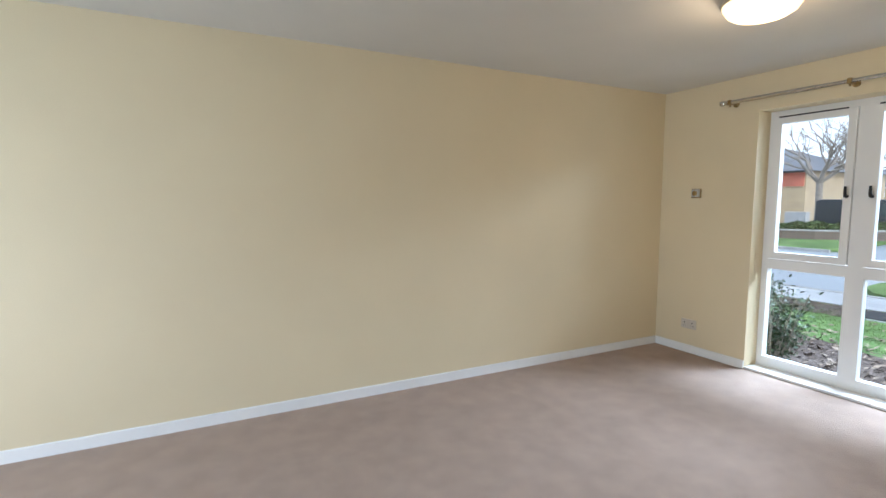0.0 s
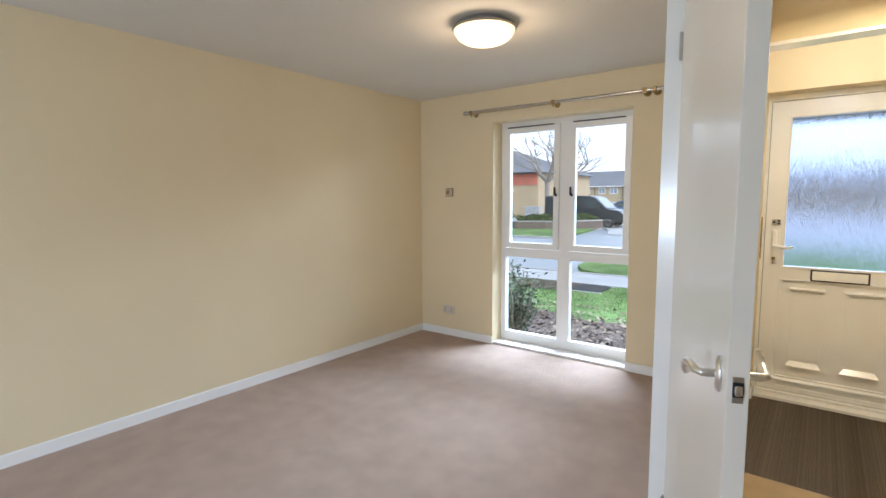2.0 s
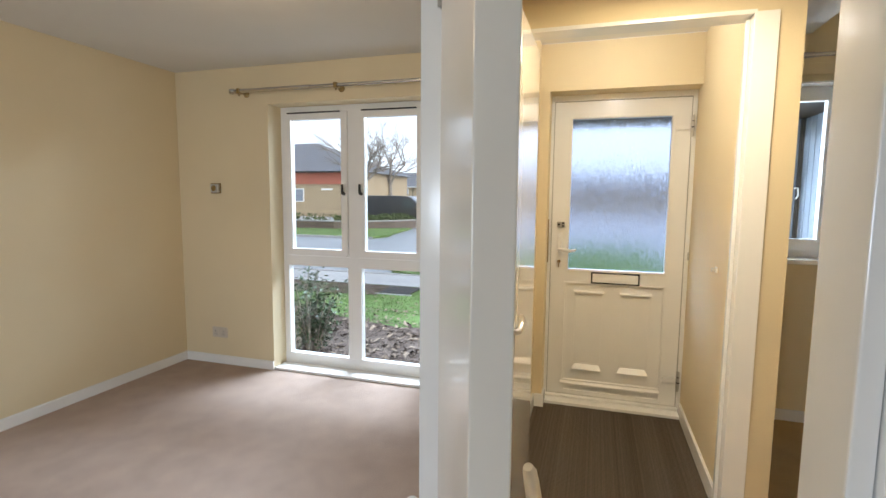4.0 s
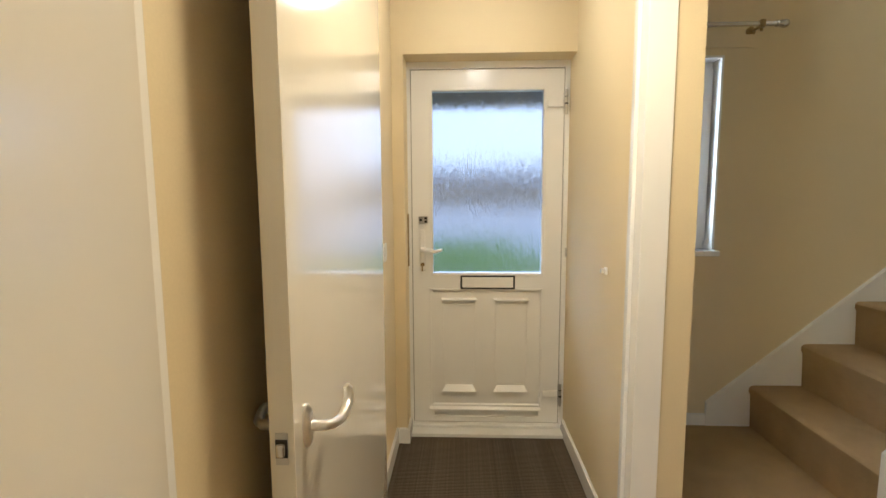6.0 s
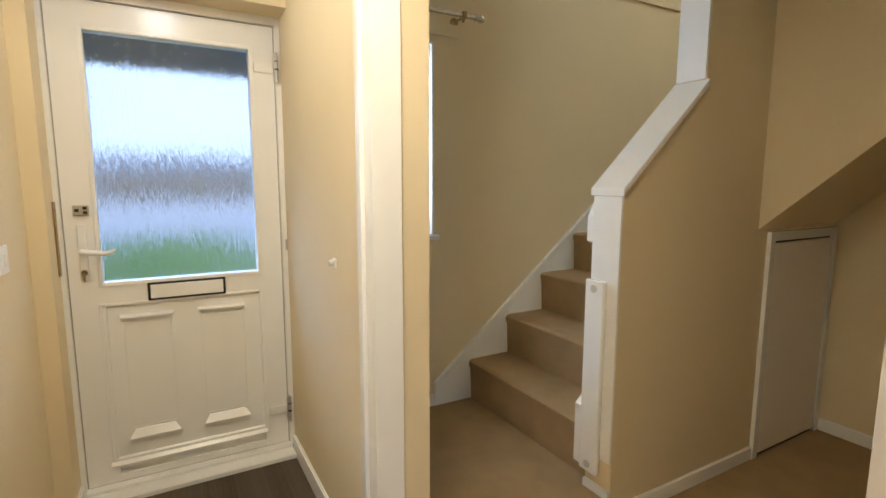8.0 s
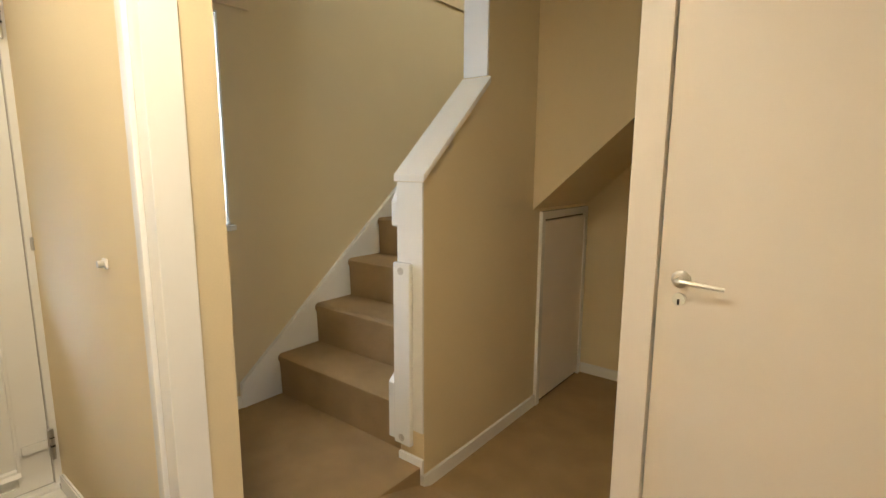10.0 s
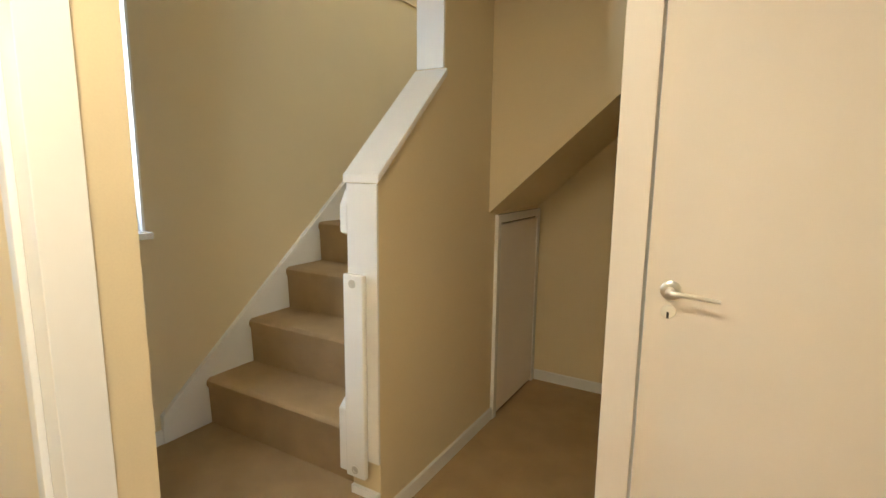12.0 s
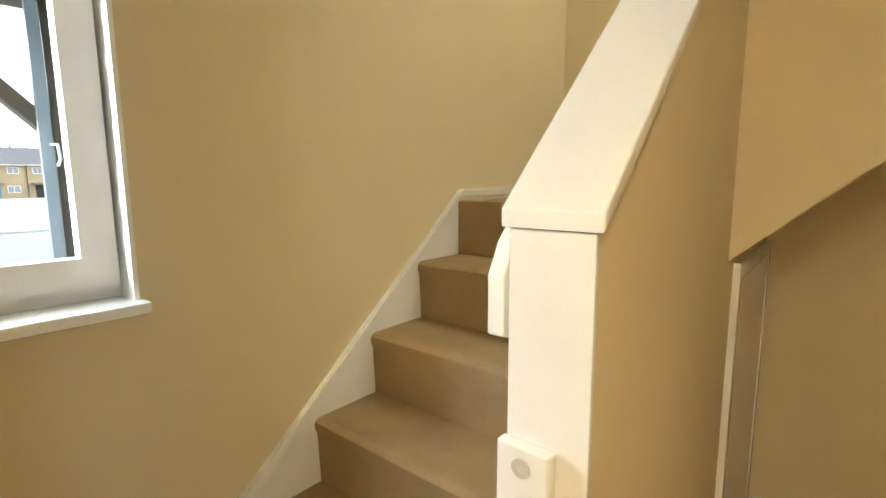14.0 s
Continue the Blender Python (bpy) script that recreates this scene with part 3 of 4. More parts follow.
for y0, y1 in ((0.075, 0.272), (-0.22, -0.022)):
    bm = bmesh.new()
    prism(bm, [(X + 0.012, 0.712), (X + 0.004, 0.712), (X - 0.012, 0.728), (X - 0.012, 0.733), (X + 0.012, 0.74)], "y", y0, y1)
    prism(bm, [(X + 0.012, 0.182), (X - 0.014, 0.189), (X - 0.014, 0.197), (X + 0.006, 0.228), (X + 0.012, 0.228)], "y", y0, y1)
    for v in bm.verts:
        inset = 0.022 if 0.2 < v.co.z < 0.72 else 0.0
        v.co.y += inset if v.co.y < (y0 + y1) / 2 else -inset
    part("panel_ledge", bm, UPVC, leaf, smooth=False)
    part("raised_panel", softbox(X + 0.0095, X + 0.013, y0 + 0.01, y1 - 0.01, 0.238, 0.702, w=0.004), UPVC, leaf)
bm = bmesh.new()
prism(bm, [(X + 0.012, 0.078), (X - 0.016, 0.082), (X - 0.016, 0.09), (X + 0.006, 0.116), (X + 0.012, 0.116)], "y", -0.294, 0.345)
part("weather_bar", bm, UPVC, leaf, smooth=False)
lb = part("letterbox", softbox(X - 0.012, X, -0.14, 0.165, 0.795, 0.872, w=0.004), DARK, leaf, "letterbox with a black surround")
part("letterbox_flap", softbox(X - 0.016, X - 0.008, -0.13, 0.155, 0.804, 0.863, w=0.003), UPVC, lb)
hp = part("handle_plate", softbox(X - 0.012, X, 0.362, 0.392, 0.9, 1.13, w=0.006), UPVC, leaf)
part("handle", tube(bmesh.new(), [(X - 0.01, 0.377, 1.02), (X - 0.045, 0.377, 1.022), (X - 0.055, 0.36, 1.02), (X - 0.055, 0.30, 1.012), (X - 0.053, 0.265, 1.022)], [0.011, 0.011, 0.011, 0.010, 0.007]), UPVC, hp, "white lever handle")
part("lock_cylinder", lathe(bmesh.new(), [(0.011, 0), (0.011, 0.006), (0.003, 0.007)], Matrix.Translation((X - 0.012, 0.377, 0.935)) @ Matrix.Rotation(-math.pi / 2, 4, "Y")), BRASS, hp)
part("key", softbox(X - 0.04, X - 0.016, 0.374, 0.380, 0.90, 0.937, w=0.002), BRASS, hp)
lk = part("latch_box", softbox(X - 0.018, X, 0.345, 0.397, 1.165, 1.205, w=0.003), STEEL, leaf, "grey night latch")
for y, z in ((0.357, 1.176), (0.357, 1.194), (0.384, 1.185)):
    part("button", softbox(X - 0.021, X - 0.017, y - 0.007, y + 0.007, z - 0.006, z + 0.006, w=0.001), DARK, lk)
for z in (1.81, 0.19):
    h = part("hinge", softbox(X - 0.03, X - 0.004, Y0 - 0.016, Y0 + 0.004, z - 0.06, z + 0.06, w=0.005), STEEL, fd, "steel hinge")
    part("hinge_pin", tube(bmesh.new(), [(X - 0.034, Y0 - 0.006, z - 0.065), (X - 0.034, Y0 - 0.006, z + 0.065)], 0.007), STEEL, h)
    part("hinge_leaf", softbox(X - 0.014, X - 0.001, Y0 + 0.006, Y0 + 0.088, z - 0.022, z + 0.016, w=0.003), UPVC, h)
    part("hinge_gap", softbox(X - 0.0415, X - 0.026, Y0 - 0.0135, Y0 + 0.0015, z - 0.012, z - 0.004, w=0.001), DARK, h)
    part("hinge_gap", softbox(X - 0.0415, X - 0.026, Y0 - 0.0135, Y0 + 0.0015, z + 0.026, z + 0.03, w=0.001), DARK, h)
part("lock_keep", softbox(X - 0.05, X - 0.016, FY1 - 0.006, FY1 + 0.004, 0.93, 1.22, w=0.002), BRASS, fd, "aged metal keep strip")
part("keep", softbox(X - 0.03, X - 0.016, Y0 - 0.03, Y0 - 0.018, 0.98, 1.03), STEEL, fd)
mat = tagged(new("mat", mesh_of("mat", boxes((2.762, 4.06, VS1, PY0, -0.12, -0.035)), MAT)), "dark brown ribbed entrance matting on the lobby floor", "door mat", "", "structure")
rib_mesh = mesh_of("rib", boxes((2.766, 2.7725, VS1 + 0.015, PY0 - 0.015, -0.0351, -0.0315)), MAT)
for i in range(112):
    rib = new("rib", rib_mesh)
    rib.parent = mat
    rib.location = (i * 0.0115, 0, 0)

# stair window
w2 = thing("window_2", "white painted window beside the stairs with a deep sill", "window", kind="structure")
XF = 4.225
part("window_frame", boxes((XF, XF + 0.07, SWY0, SWY0 + 0.03, SWZ0, SWZ1), (XF, XF + 0.07, SWY1 - 0.05, SWY1, SWZ0, SWZ1), (XF, XF + 0.07, SWY0 + 0.03, SWY1 - 0.05, SWZ0, SWZ0 + 0.055), (XF, XF + 0.07, SWY0 + 0.03, SWY1 - 0.05, SWZ1 - 0.05, SWZ1)), UPVC, w2, smooth=False)
part("window_lining", boxes((SX - 0.002, XF, SWY0 + 0.0005, SWY0 + 0.012, SWZ0, SWZ1), (SX - 0.002, XF, SWY1 - 0.012, SWY1 - 0.0005, SWZ0, SWZ1), (SX - 0.002, XF, SWY0 + 0.012, SWY1 - 0.012, SWZ1 - 0.012, SWZ1 - 0.0005)), GLOSS, w2, smooth=False)
w = 0.05
y0, y1, z0, z1 = SWY0 + 0.02, SWY1 - 0.045, SWZ0 + 0.05, SWZ1 - 0.05
c = part("casement", boxes((XF - 0.03, XF + 0.02, y0, y0 + w + 0.03, z0, z1), (XF - 0.03, XF + 0.02, y1 - w, y1, z0, z1), (XF - 0.03, XF + 0.02, y0 + w + 0.03, y1 - w, z0, z0 + w + 0.02), (XF - 0.03, XF + 0.02, y0 + w + 0.03, y1 - w, z1 - w, z1)), UPVC, w2, smooth=False)
p = part("pane", boxes((XF - 0.008, XF - 0.002, y0 + w + 0.03, y1 - w, z0 + w + 0.02, z1 - w)), CLEAR, c, smooth=False)
p.visible_shadow = False
part("window_sill", softbox(SX - 0.05, XF, SWY0 - 0.012, SWY1 + 0.045, SWZ0 - 0.024, SWZ0 + 0.006, w=0.006), GLOSS, w2)
part("pole_batten", softbox(SX - 0.016, SX, -1.40, -0.66, 2.085, 2.15), CREAM, w2)

# cupboard under the stairs
cb = thing("door_5", "low cream painted cupboard door under the stairs", "cupboard door", kind="structure")
CXF = SW0 - 0.02
struct("wall_cupboard", boxes((SW0, SW1, BACK, TURN_Y, -0.15, 1.08)), CREAM, "cream painted wall round the low cupboard", "wall")
part("frame", boxes((CXF, SW0, -2.49, -2.45, -LOW, 1.065), (CXF, SW0, BACK + S, BACK + 0.055, -LOW, 1.065), (CXF, SW0, BACK + 0.055, -2.49, 1.02, 1.065)), GLOSS, cb, smooth=False)
lf = part("leaf", softbox(CXF + 0.004, SW0 - 0.001, BACK + 0.06, -2.494, 0.02 - LOW, 1.008), SATIN, cb)
# shade in the gaps above and below the leaf, drawn as black strips
part("door_gap_shade", boxes((SW0 - 0.004, SW0 - 0.0005, BACK + 0.06, -2.494, 1.0085, 1.0195), (SW0 - 0.004, SW0 - 0.0005, BACK + 0.06, -2.494, 0.001 - LOW, 0.0195 - LOW)), DARK, cb, "black strips drawn as the shade in the gaps above and below the door", smooth=False)

# ceiling light
def dome_light(x, y, label, k=1.0):
    t = thing("ceiling_light", label, "ceiling light", m=Matrix.Translation((x, y, CZ)) @ Matrix.Scale(k, 4))
    part("rim", lathe(bmesh.new(), [(0.10, -0.0), (0.13, -0.002), (0.165, -0.022), (0.178, -0.036), (0.170, -0.044), (0.10, -0.034)], n=40), STEEL, t, "silver ring")
    b = part("bowl", lathe(bmesh.new(), [(0.168, -0.040), (0.164, -0.058), (0.146, -0.084), (0.112, -0.104), (0.06, -0.116), (0.002, -0.119)], n=40), BOWL, t, "lit opal glass bowl")
    b.visible_shadow = False
    return t


dome_light(2.40, 1.66, "round lit dome light of opal glass on the ceiling")
dome_light(2.42, -0.12, "round lit dome light of opal glass in the hall")
dome_light(3.4, 0.05, "small round lit dome light of opal glass, unseen and assumed in the lobby", 0.6)
# unseen body for the added landing lamp
dome = dome_light(2.3, -2.9, "round lit dome light of opal glass added unseen over the landing, in place of upstairs daylight")
dome.location.z = 5.0

# small fittings
th = thing("thermostat", "small square brass wall plate with a round dial", "wall plate")
part("plate", softbox(LX - 0.012, LX, 2.965, 3.055, 1.375, 1.455, w=0.004), BRASS, th)
part("box", softbox(LX - 0.035, LX - 0.011, 2.97, 3.04, 1.382, 1.448, w=0.006), GREYPL, th)
part("dial", lathe(bmesh.new(), [(0.022, 0), (0.022, 0.006), (0.016, 0.010)], Matrix.Translation((LX - 0.035, 3.005, 1.415)) @ Matrix.Rotation(-math.pi / 2, 4, "Y")), BRASS, th)
so = thing("wall_socket", "double cream wall socket above the skirting", "socket")
part("plate", softbox(LX - 0.01, LX, 2.95, 3.096, 0.215, 0.30, w=0.004), AGEDPL, so)
for y in (2.985, 3.06):
    g = part("outlet", softbox(LX - 0.0125, LX - 0.0095, y - 0.024, y + 0.024, 0.225, 0.28, w=0.001), AGEDPL, so)
    part("pin_hole", boxes((LX - 0.0135, LX - 0.0122, y - 0.003, y + 0.003, 0.262, 0.275), (LX - 0.0135, LX - 0.0122, y - 0.013, y - 0.006, 0.24, 0.245), (LX - 0.0135, LX - 0.0122, y + 0.006, y + 0.013, 0.24, 0.245)), DARK, g, smooth=False)
    part("rocker", softbox(LX - 0.016, LX - 0.0122, y - 0.008, y + 0.008, 0.282, 0.295, w=0.001), AGEDPL, so)
ls = thing("light_switch", "white light switch on the lobby wall", "light switch")
part("plate", softbox(3.55, 3.635, PY0 - 0.009, PY0, 1.02, 1.105, w=0.004), WHITEPL, ls)
part("rocker", softbox(3.58, 3.605, PY0 - 0.014, PY0 - 0.008, 1.045, 1.08, w=0.002), WHITEPL, ls)
st = thing("door_stop", "small grey door stop buffer on the lobby wall", "door stop")
part("base", softbox(3.303, 3.333, VS1, VS1 + 0.008, 1.007, 1.037, w=0.003), WHITEPL, st)
part("buffer", tube(bmesh.new(), [(3.318, VS1 + 0.008, 1.022), (3.318, VS1 + 0.024, 1.022)], 0.010), GREYPL, st)

ra = thing("radiator", "white panel radiator behind the open lobby door", "radiator")
part("panel", softbox(2.32, 2.90, PY0 - 0.05, PY0 - 0.02, 0.15, 0.6, w=0.01, n=3), WHITEPL, ra)
for i in range(14):
    part("flute", softbox(2.345 + i * 0.039, 2.37 + i * 0.039, PY0 - 0.055, PY0 - 0.049, 0.18, 0.57, w=0.002), WHITEPL, ra)
for x in (2.45, 2.72):
    part("bracket", boxes((x, x + 0.04, PY0 - 0.021, PY0, 0.2, 0.55)), WHITEPL, ra)
v = part("valve", tube(bmesh.new(), [(2.265, PY0 - 0.04, 0.0), (2.265, PY0 - 0.04, 0.19)], [0.008, 0.008]), WHITEPL, ra)
part("valve_cap", tube(bmesh.new(), [(2.265, PY0 - 0.04, 0.16), (2.265, PY0 - 0.04, 0.175), (2.265, PY0 - 0.04, 0.225), (2.265, PY0 - 0.04, 0.235)], [0.012, 0.019, 0.019, 0.012]), WHITEPL, v)
part("tail_pipe", tube(bmesh.new(), [(2.265, PY0 - 0.04, 0.18), (2.325, PY0 - 0.04, 0.18)], [0.012, 0.012]), WHITEPL, v)

# ---------------------------------------------------------------- outside
GZ = -0.4


def ground_z(x):
    return GZ if x < 45 else GZ - min(x - 45, 200) * 0.023


# grass, road, roof, cladding and bark colours are paled to carry haze
GRASS = material("lawn", (0.10, 0.165, 0.05), 0.9, vary=0.35, scale=1.6, grain=0.5, grain_scale=45, bump=1.0, bump_scale=60, spec=0.15, second=(0.165, 0.26, 0.085))
MULCH = material("bark_mulch", (0.075, 0.052, 0.042), 0.95, vary=0.4, scale=5, grain=0.6, grain_scale=40, bump=1.0, bump_scale=45, spec=0.1, second=(0.13, 0.10, 0.085))
ROAD = material("damp_asphalt", (0.24, 0.265, 0.29), 0.4, vary=0.12, scale=0.5, grain=0.2, grain_scale=60, bump=0.3, bump_scale=80)
PAVE = material("concrete_paving", (0.36, 0.365, 0.37), 0.7, vary=0.12, scale=1.2, grain=0.15, grain_scale=40, bump=0.3, bump_scale=60)
KERB = material("concrete_kerb", (0.32, 0.32, 0.31), 0.8, vary=0.15, scale=4, grain=0.15)
SLATE = material("dark_roof_tiles", (0.13, 0.135, 0.15), 0.7, vary=0.25, scale=2, grain=0.25, grain_scale=12, bump=0.6, bump_scale=9)
RED = material("red_cladding", (0.5, 0.15, 0.09), 0.6, vary=0.15, scale=2, grain=0.1, grain_scale=20)
BARKM = material("tree_bark", (0.24, 0.21, 0.18), 0.95, vary=0.3, scale=8, grain=0.3, grain_scale=40, bump=0.8, bump_scale=30)
LEAF = material("evergreen_leaf", (0.02, 0.045, 0.02), 0.4, vary=0.4, scale=9, second=(0.05, 0.09, 0.03))
HEDGE = material("clipped_hedge", (0.04, 0.075, 0.02), 0.9, vary=0.4, scale=6, grain=0.5, grain_scale=25, second=(0.10, 0.13, 0.04))
DEAD = material("fallen_leaf", (0.16, 0.10, 0.06), 0.85, vary=0.5, scale=4, second=(0.33, 0.25, 0.19))
PAINT = material("dark_navy_car_paint", (0.010, 0.012, 0.018), 0.3, vary=0.1, coat=0.25)
CARBLUE = material("blue_car_paint", (0.05, 0.08, 0.17), 0.2, vary=0.1, coat=0.8)
TYRE = material("tyre_rubber", (0.02, 0.02, 0.02), 0.85, vary=0.1)
TINT = material("tinted_car_glass", (0.05, 0.06, 0.07), 0.06, vary=0.02, coat=0.5)
RIM = material("alloy_rim", (0.5, 0.5, 0.5), 0.3, 1.0, vary=0.05)
TIMBER = material("stained_porch_timber", (0.055, 0.042, 0.034), 0.6, vary=0.25, scale=6, grain=0.3, grain_scale=30, bump=0.4, bump_scale=30)
SCREEN = material("pale_grey_boards", (0.19, 0.22, 0.27), 0.6, vary=0.12, scale=5, grain=0.12, grain_scale=60, bump=0.3, bump_scale=60, stretch=(1, 1, 0.15))
BLUEDOOR = material("blue_painted_door", (0.03, 0.22, 0.36), 0.5, vary=0.1)
PANE = material("far_window_glass", (0.25, 0.28, 0.32), 0.1, vary=0.1, scale=1)


def brick_material(name, a, b, mortar, size=0.075):
    m = bpy.data.materials.new(name)
    m.use_nodes = True
    nt = m.node_tree
    bs = nt.nodes["Principled BSDF"]
    bs.inputs["Roughness"].default_value = 0.85
    co, mp, br, nz, mx = (nt.nodes.new("ShaderNode" + k) for k in ("TexCoord", "Mapping", "TexBrick", "TexNoise", "MixRGB"))
    mp.inputs["Rotation"].default_value = (radians(90), 0, radians(90))
    br.inputs["Color1"].default_value, br.inputs["Color2"].default_value, br.inputs["Mortar"].default_value = (*a, 1), (*b, 1), (*mortar, 1)
    br.inputs["Scale"].default_value = 1.0
    br.inputs["Mortar Size"].default_value = 0.008
    br.inputs["Brick Width"].default_value, br.inputs["Row Height"].default_value = size * 3, size
    nz.inputs["Scale"].default_value = 1.4
    mx.blend_type, mx.inputs[0].default_value = "MULTIPLY", 0.35
    nt.links.new(co.outputs["Object"], mp.inputs[0]), nt.links.new(mp.outputs[0], br.inputs[0]), nt.links.new(co.outputs["Object"], nz.inputs[0])
    nt.links.new(br.outputs[0], mx.inputs[1]), nt.links.new(nz.outputs[0], mx.inputs[2]), nt.links.new(mx.outputs[0], bs.inputs["Base Color"])
    return m


# yellow brick colours include the paling of outdoor haze
YBRICK = brick_material("yellow_brick", (0.50, 0.38, 0.22), (0.44, 0.33, 0.2), (0.4, 0.36, 0.3))
DBRICK = brick_material("brown_brick", (0.16, 0.11, 0.085), (0.11, 0.08, 0.065), (0.2, 0.18, 0.16))


def sheet(name, poly, z, mat, label, category, thick=0.1):
    bm = bmesh.new()
    prism(bm, poly, "z", z - thick, z)
    return struct(name, bm, mat, label, category)


# one ground sheet to the horizon
bm = bmesh.new()
xs = [4.42, 12, 25, 45, 70, 95, 130, 200, 400, 1500]
rows = [[bm.verts.new((x, y, ground_z(x) - 0.06)) for y in (-1500, -200, -40, 0, 20, 60, 200, 1500)] for x in xs]
for a, b in zip(rows, rows[1:]):
    for k in range(7):
        bm.faces.new((a[k], b[k], b[k + 1], a[k + 1]))
struct("road", bm, ROAD, "damp grey asphalt road", "road")
bm = bmesh.new()
v = [bm.verts.new(p) for p in ((-1500, -1500, -0.6), (4.42, -1500, -0.6), (4.42, 1500, -0.6), (-1500, 1500, -0.6))]
bm.faces.new(v)
struct("ground", bm, GRASS, "grass behind the house", "ground")
sheet("flower_bed", [(4.1, -0.6), (6.9, -0.6), (7.1, 1.5), (6.7, 2.6), (7.0, 3.6), (7.6, 5.0), (7.3, 9), (4.1, 9)], GZ + 0.02, MULCH, "bed of bark mulch and fallen leaves under the window", "flower bed")
sheet("lawn", [(6.0, -14), (9.65, -14), (9.65, 4.6), (9.0, 4.8), (8.6, 9), (6.2, 9)], GZ + 0.005, GRASS, "damp green lawn in front of the house", "lawn")
sheet("soil_strip", [(8.7, 3.9), (9.66, 3.6), (9.66, 9), (8.3, 9)], GZ + 0.011, MULCH, "bare soil beside the path", "soil")
sheet("pavement", [(9.65, -40), (10.9, -40), (10.9, 40), (9.65, 40)], GZ + 0.02, PAVE, "grey concrete pavement along the road", "pavement")
sheet("driveway", [(4.42, -14), (9.65, -14), (9.65, -0.4), (4.42, -0.4)], GZ + 0.012, PAVE, "pale grey paving in front of the porch", "pavement")
sheet("verge", [(10.98, -40), (13.9, -40), (13.9, 3.6), (13.6, 4.6), (12.9, 5.1), (12.0, 5.0), (11.3, 4.6), (10.98, 4.0)], GZ + 0.05, GRASS, "grass verge with a rounded end", "verge")
sheet("road_island", [(13.9, -1.6), (19.4, -2.0), (19.6, 2.0), (13.9, 1.8)], GZ + 0.03, GRASS, "grass island beside the road", "verge")
sheet("far_verge", [(20.3, 9.6), (21.5, 9.2), (23, 9.6), (27, 10.2), (24.6, 13.5), (24.4, 40), (20.3, 40)], GZ + 0.05, GRASS, "grass verge across the road", "verge")
sheet("far_pavement", [(24, -40), (60, -40), (60, 60), (31, 60), (24.5, 13.6), (28.2, 10.1), (27, 9.4), (24, 8.4)], GZ + 0.0, PAVE, "pale paved parking court", "pavement")
def kerb(x0, x1, y0, y1):
    k = tagged(new("kerb", mesh_of("kerb", softbox(x0, x1, y0, y1, GZ - 0.1, GZ + 0.045, w=0.02), KERB, True)), "concrete kerb stones", "kerb", "", "structure")
kerb(10.88, 10.98, -40, 40)
kerb(20.2, 20.3, 9.4, 40)
cover = thing("inspection_cover", "dark slab cover set in the lawn", "manhole cover")
part("slab", softbox(8.85, 9.5, 3.3, 3.9, GZ - 0.05, GZ + 0.035, w=0.01), TYRE, cover)
for x in (8.8, 9.5):
    part("slab_frame", boxes((x, x + 0.05, 3.25, 3.95, GZ - 0.05, GZ + 0.02)), PAVE, cover)


def scatter(name, count, place, size, mat, label, category, up=0.35, seed=1):
    """Many small bent leaves or blades in one mesh."""
    rnd = random.Random(seed)
    vs, fs = [], []
    for _ in range(count):
        x, y, z = place(rnd)
        s = size * rnd.uniform(0.5, 1.3)
        a, t = rnd.uniform(0, math.tau), rnd.uniform(-up, up)
        u = Vector((math.cos(a), math.sin(a), t)) * s
        w = Vector((-math.sin(a), math.cos(a), rnd.uniform(-up, up))) * s * 0.45
        o, i = Vector((x, y, z)), len(vs)
        vs += [o - u, o + w + Vector((0, 0, s * 0.2)), o + u, o - w + Vector((0, 0, s * 0.1))]
        fs += [(i, i + 1, i + 2), (i, i + 2, i + 3)]
    me = bpy.data.meshes.new(name)
    me.from_pydata([tuple(v) for v in vs], [], fs)
    me.materials.append(mat)
    return tagged(new(name, me), label, category, "", "stuff")


scatter("fallen_leaves", 1500, lambda r: (r.uniform(4.2, 7.6), r.uniform(0.2, 6), GZ + 0.035), 0.045, DEAD, "brown fallen leaves scattered over the bed", "leaves", 0.5, 3)
scatter("bark_chips", 2600, lambda r: (r.uniform(4.5, 7.0), r.uniform(0.2, 6), GZ + 0.03), 0.035, MULCH, "dark bark chips on the bed", "bark chips", 0.7, 4)
scatter("lawn_leaves", 260, lambda r: (r.uniform(7, 9.4), r.uniform(-1, 5), GZ + 0.03), 0.035, DEAD, "few brown leaves lying on the lawn", "leaves", 0.4, 5)


def blades(name, count, area, h, label, seed):
    rnd = random.Random(seed)
    vs, fs = [], []
    for _ in range(count):
        x, y = area(rnd)
        a, s = rnd.uniform(0, math.tau), h * rnd.uniform(0.5, 1.2)
        d = Vector((math.cos(a), math.sin(a), 0)) * s * 0.16
        i = len(vs)
        o = Vector((x, y, GZ + 0.0))
        vs += [o - d, o + d, o + Vector((rnd.uniform(-.4, .4) * s, rnd.uniform(-.4, .4) * s, s))]
        fs.append((i, i + 1, i + 2))
    me = bpy.data.meshes.new(name)
    me.from_pydata([tuple(v) for v in vs], [], fs)
    me.materials.append(GRASS)
    return tagged(new(name, me), label, "grass", "", "stuff")


blades("grass_blades", 14000, lambda r: (min(9.6, max(7.0, r.gauss(8.4, 0.7))), r.uniform(-1, 5.5)), 0.035, "short green grass of the lawn", 7)
blades("verge_blades", 9000, lambda r: (r.uniform(11.0, 13.8), r.uniform(0, 4.6)), 0.07, "short green grass of the verge", 8)

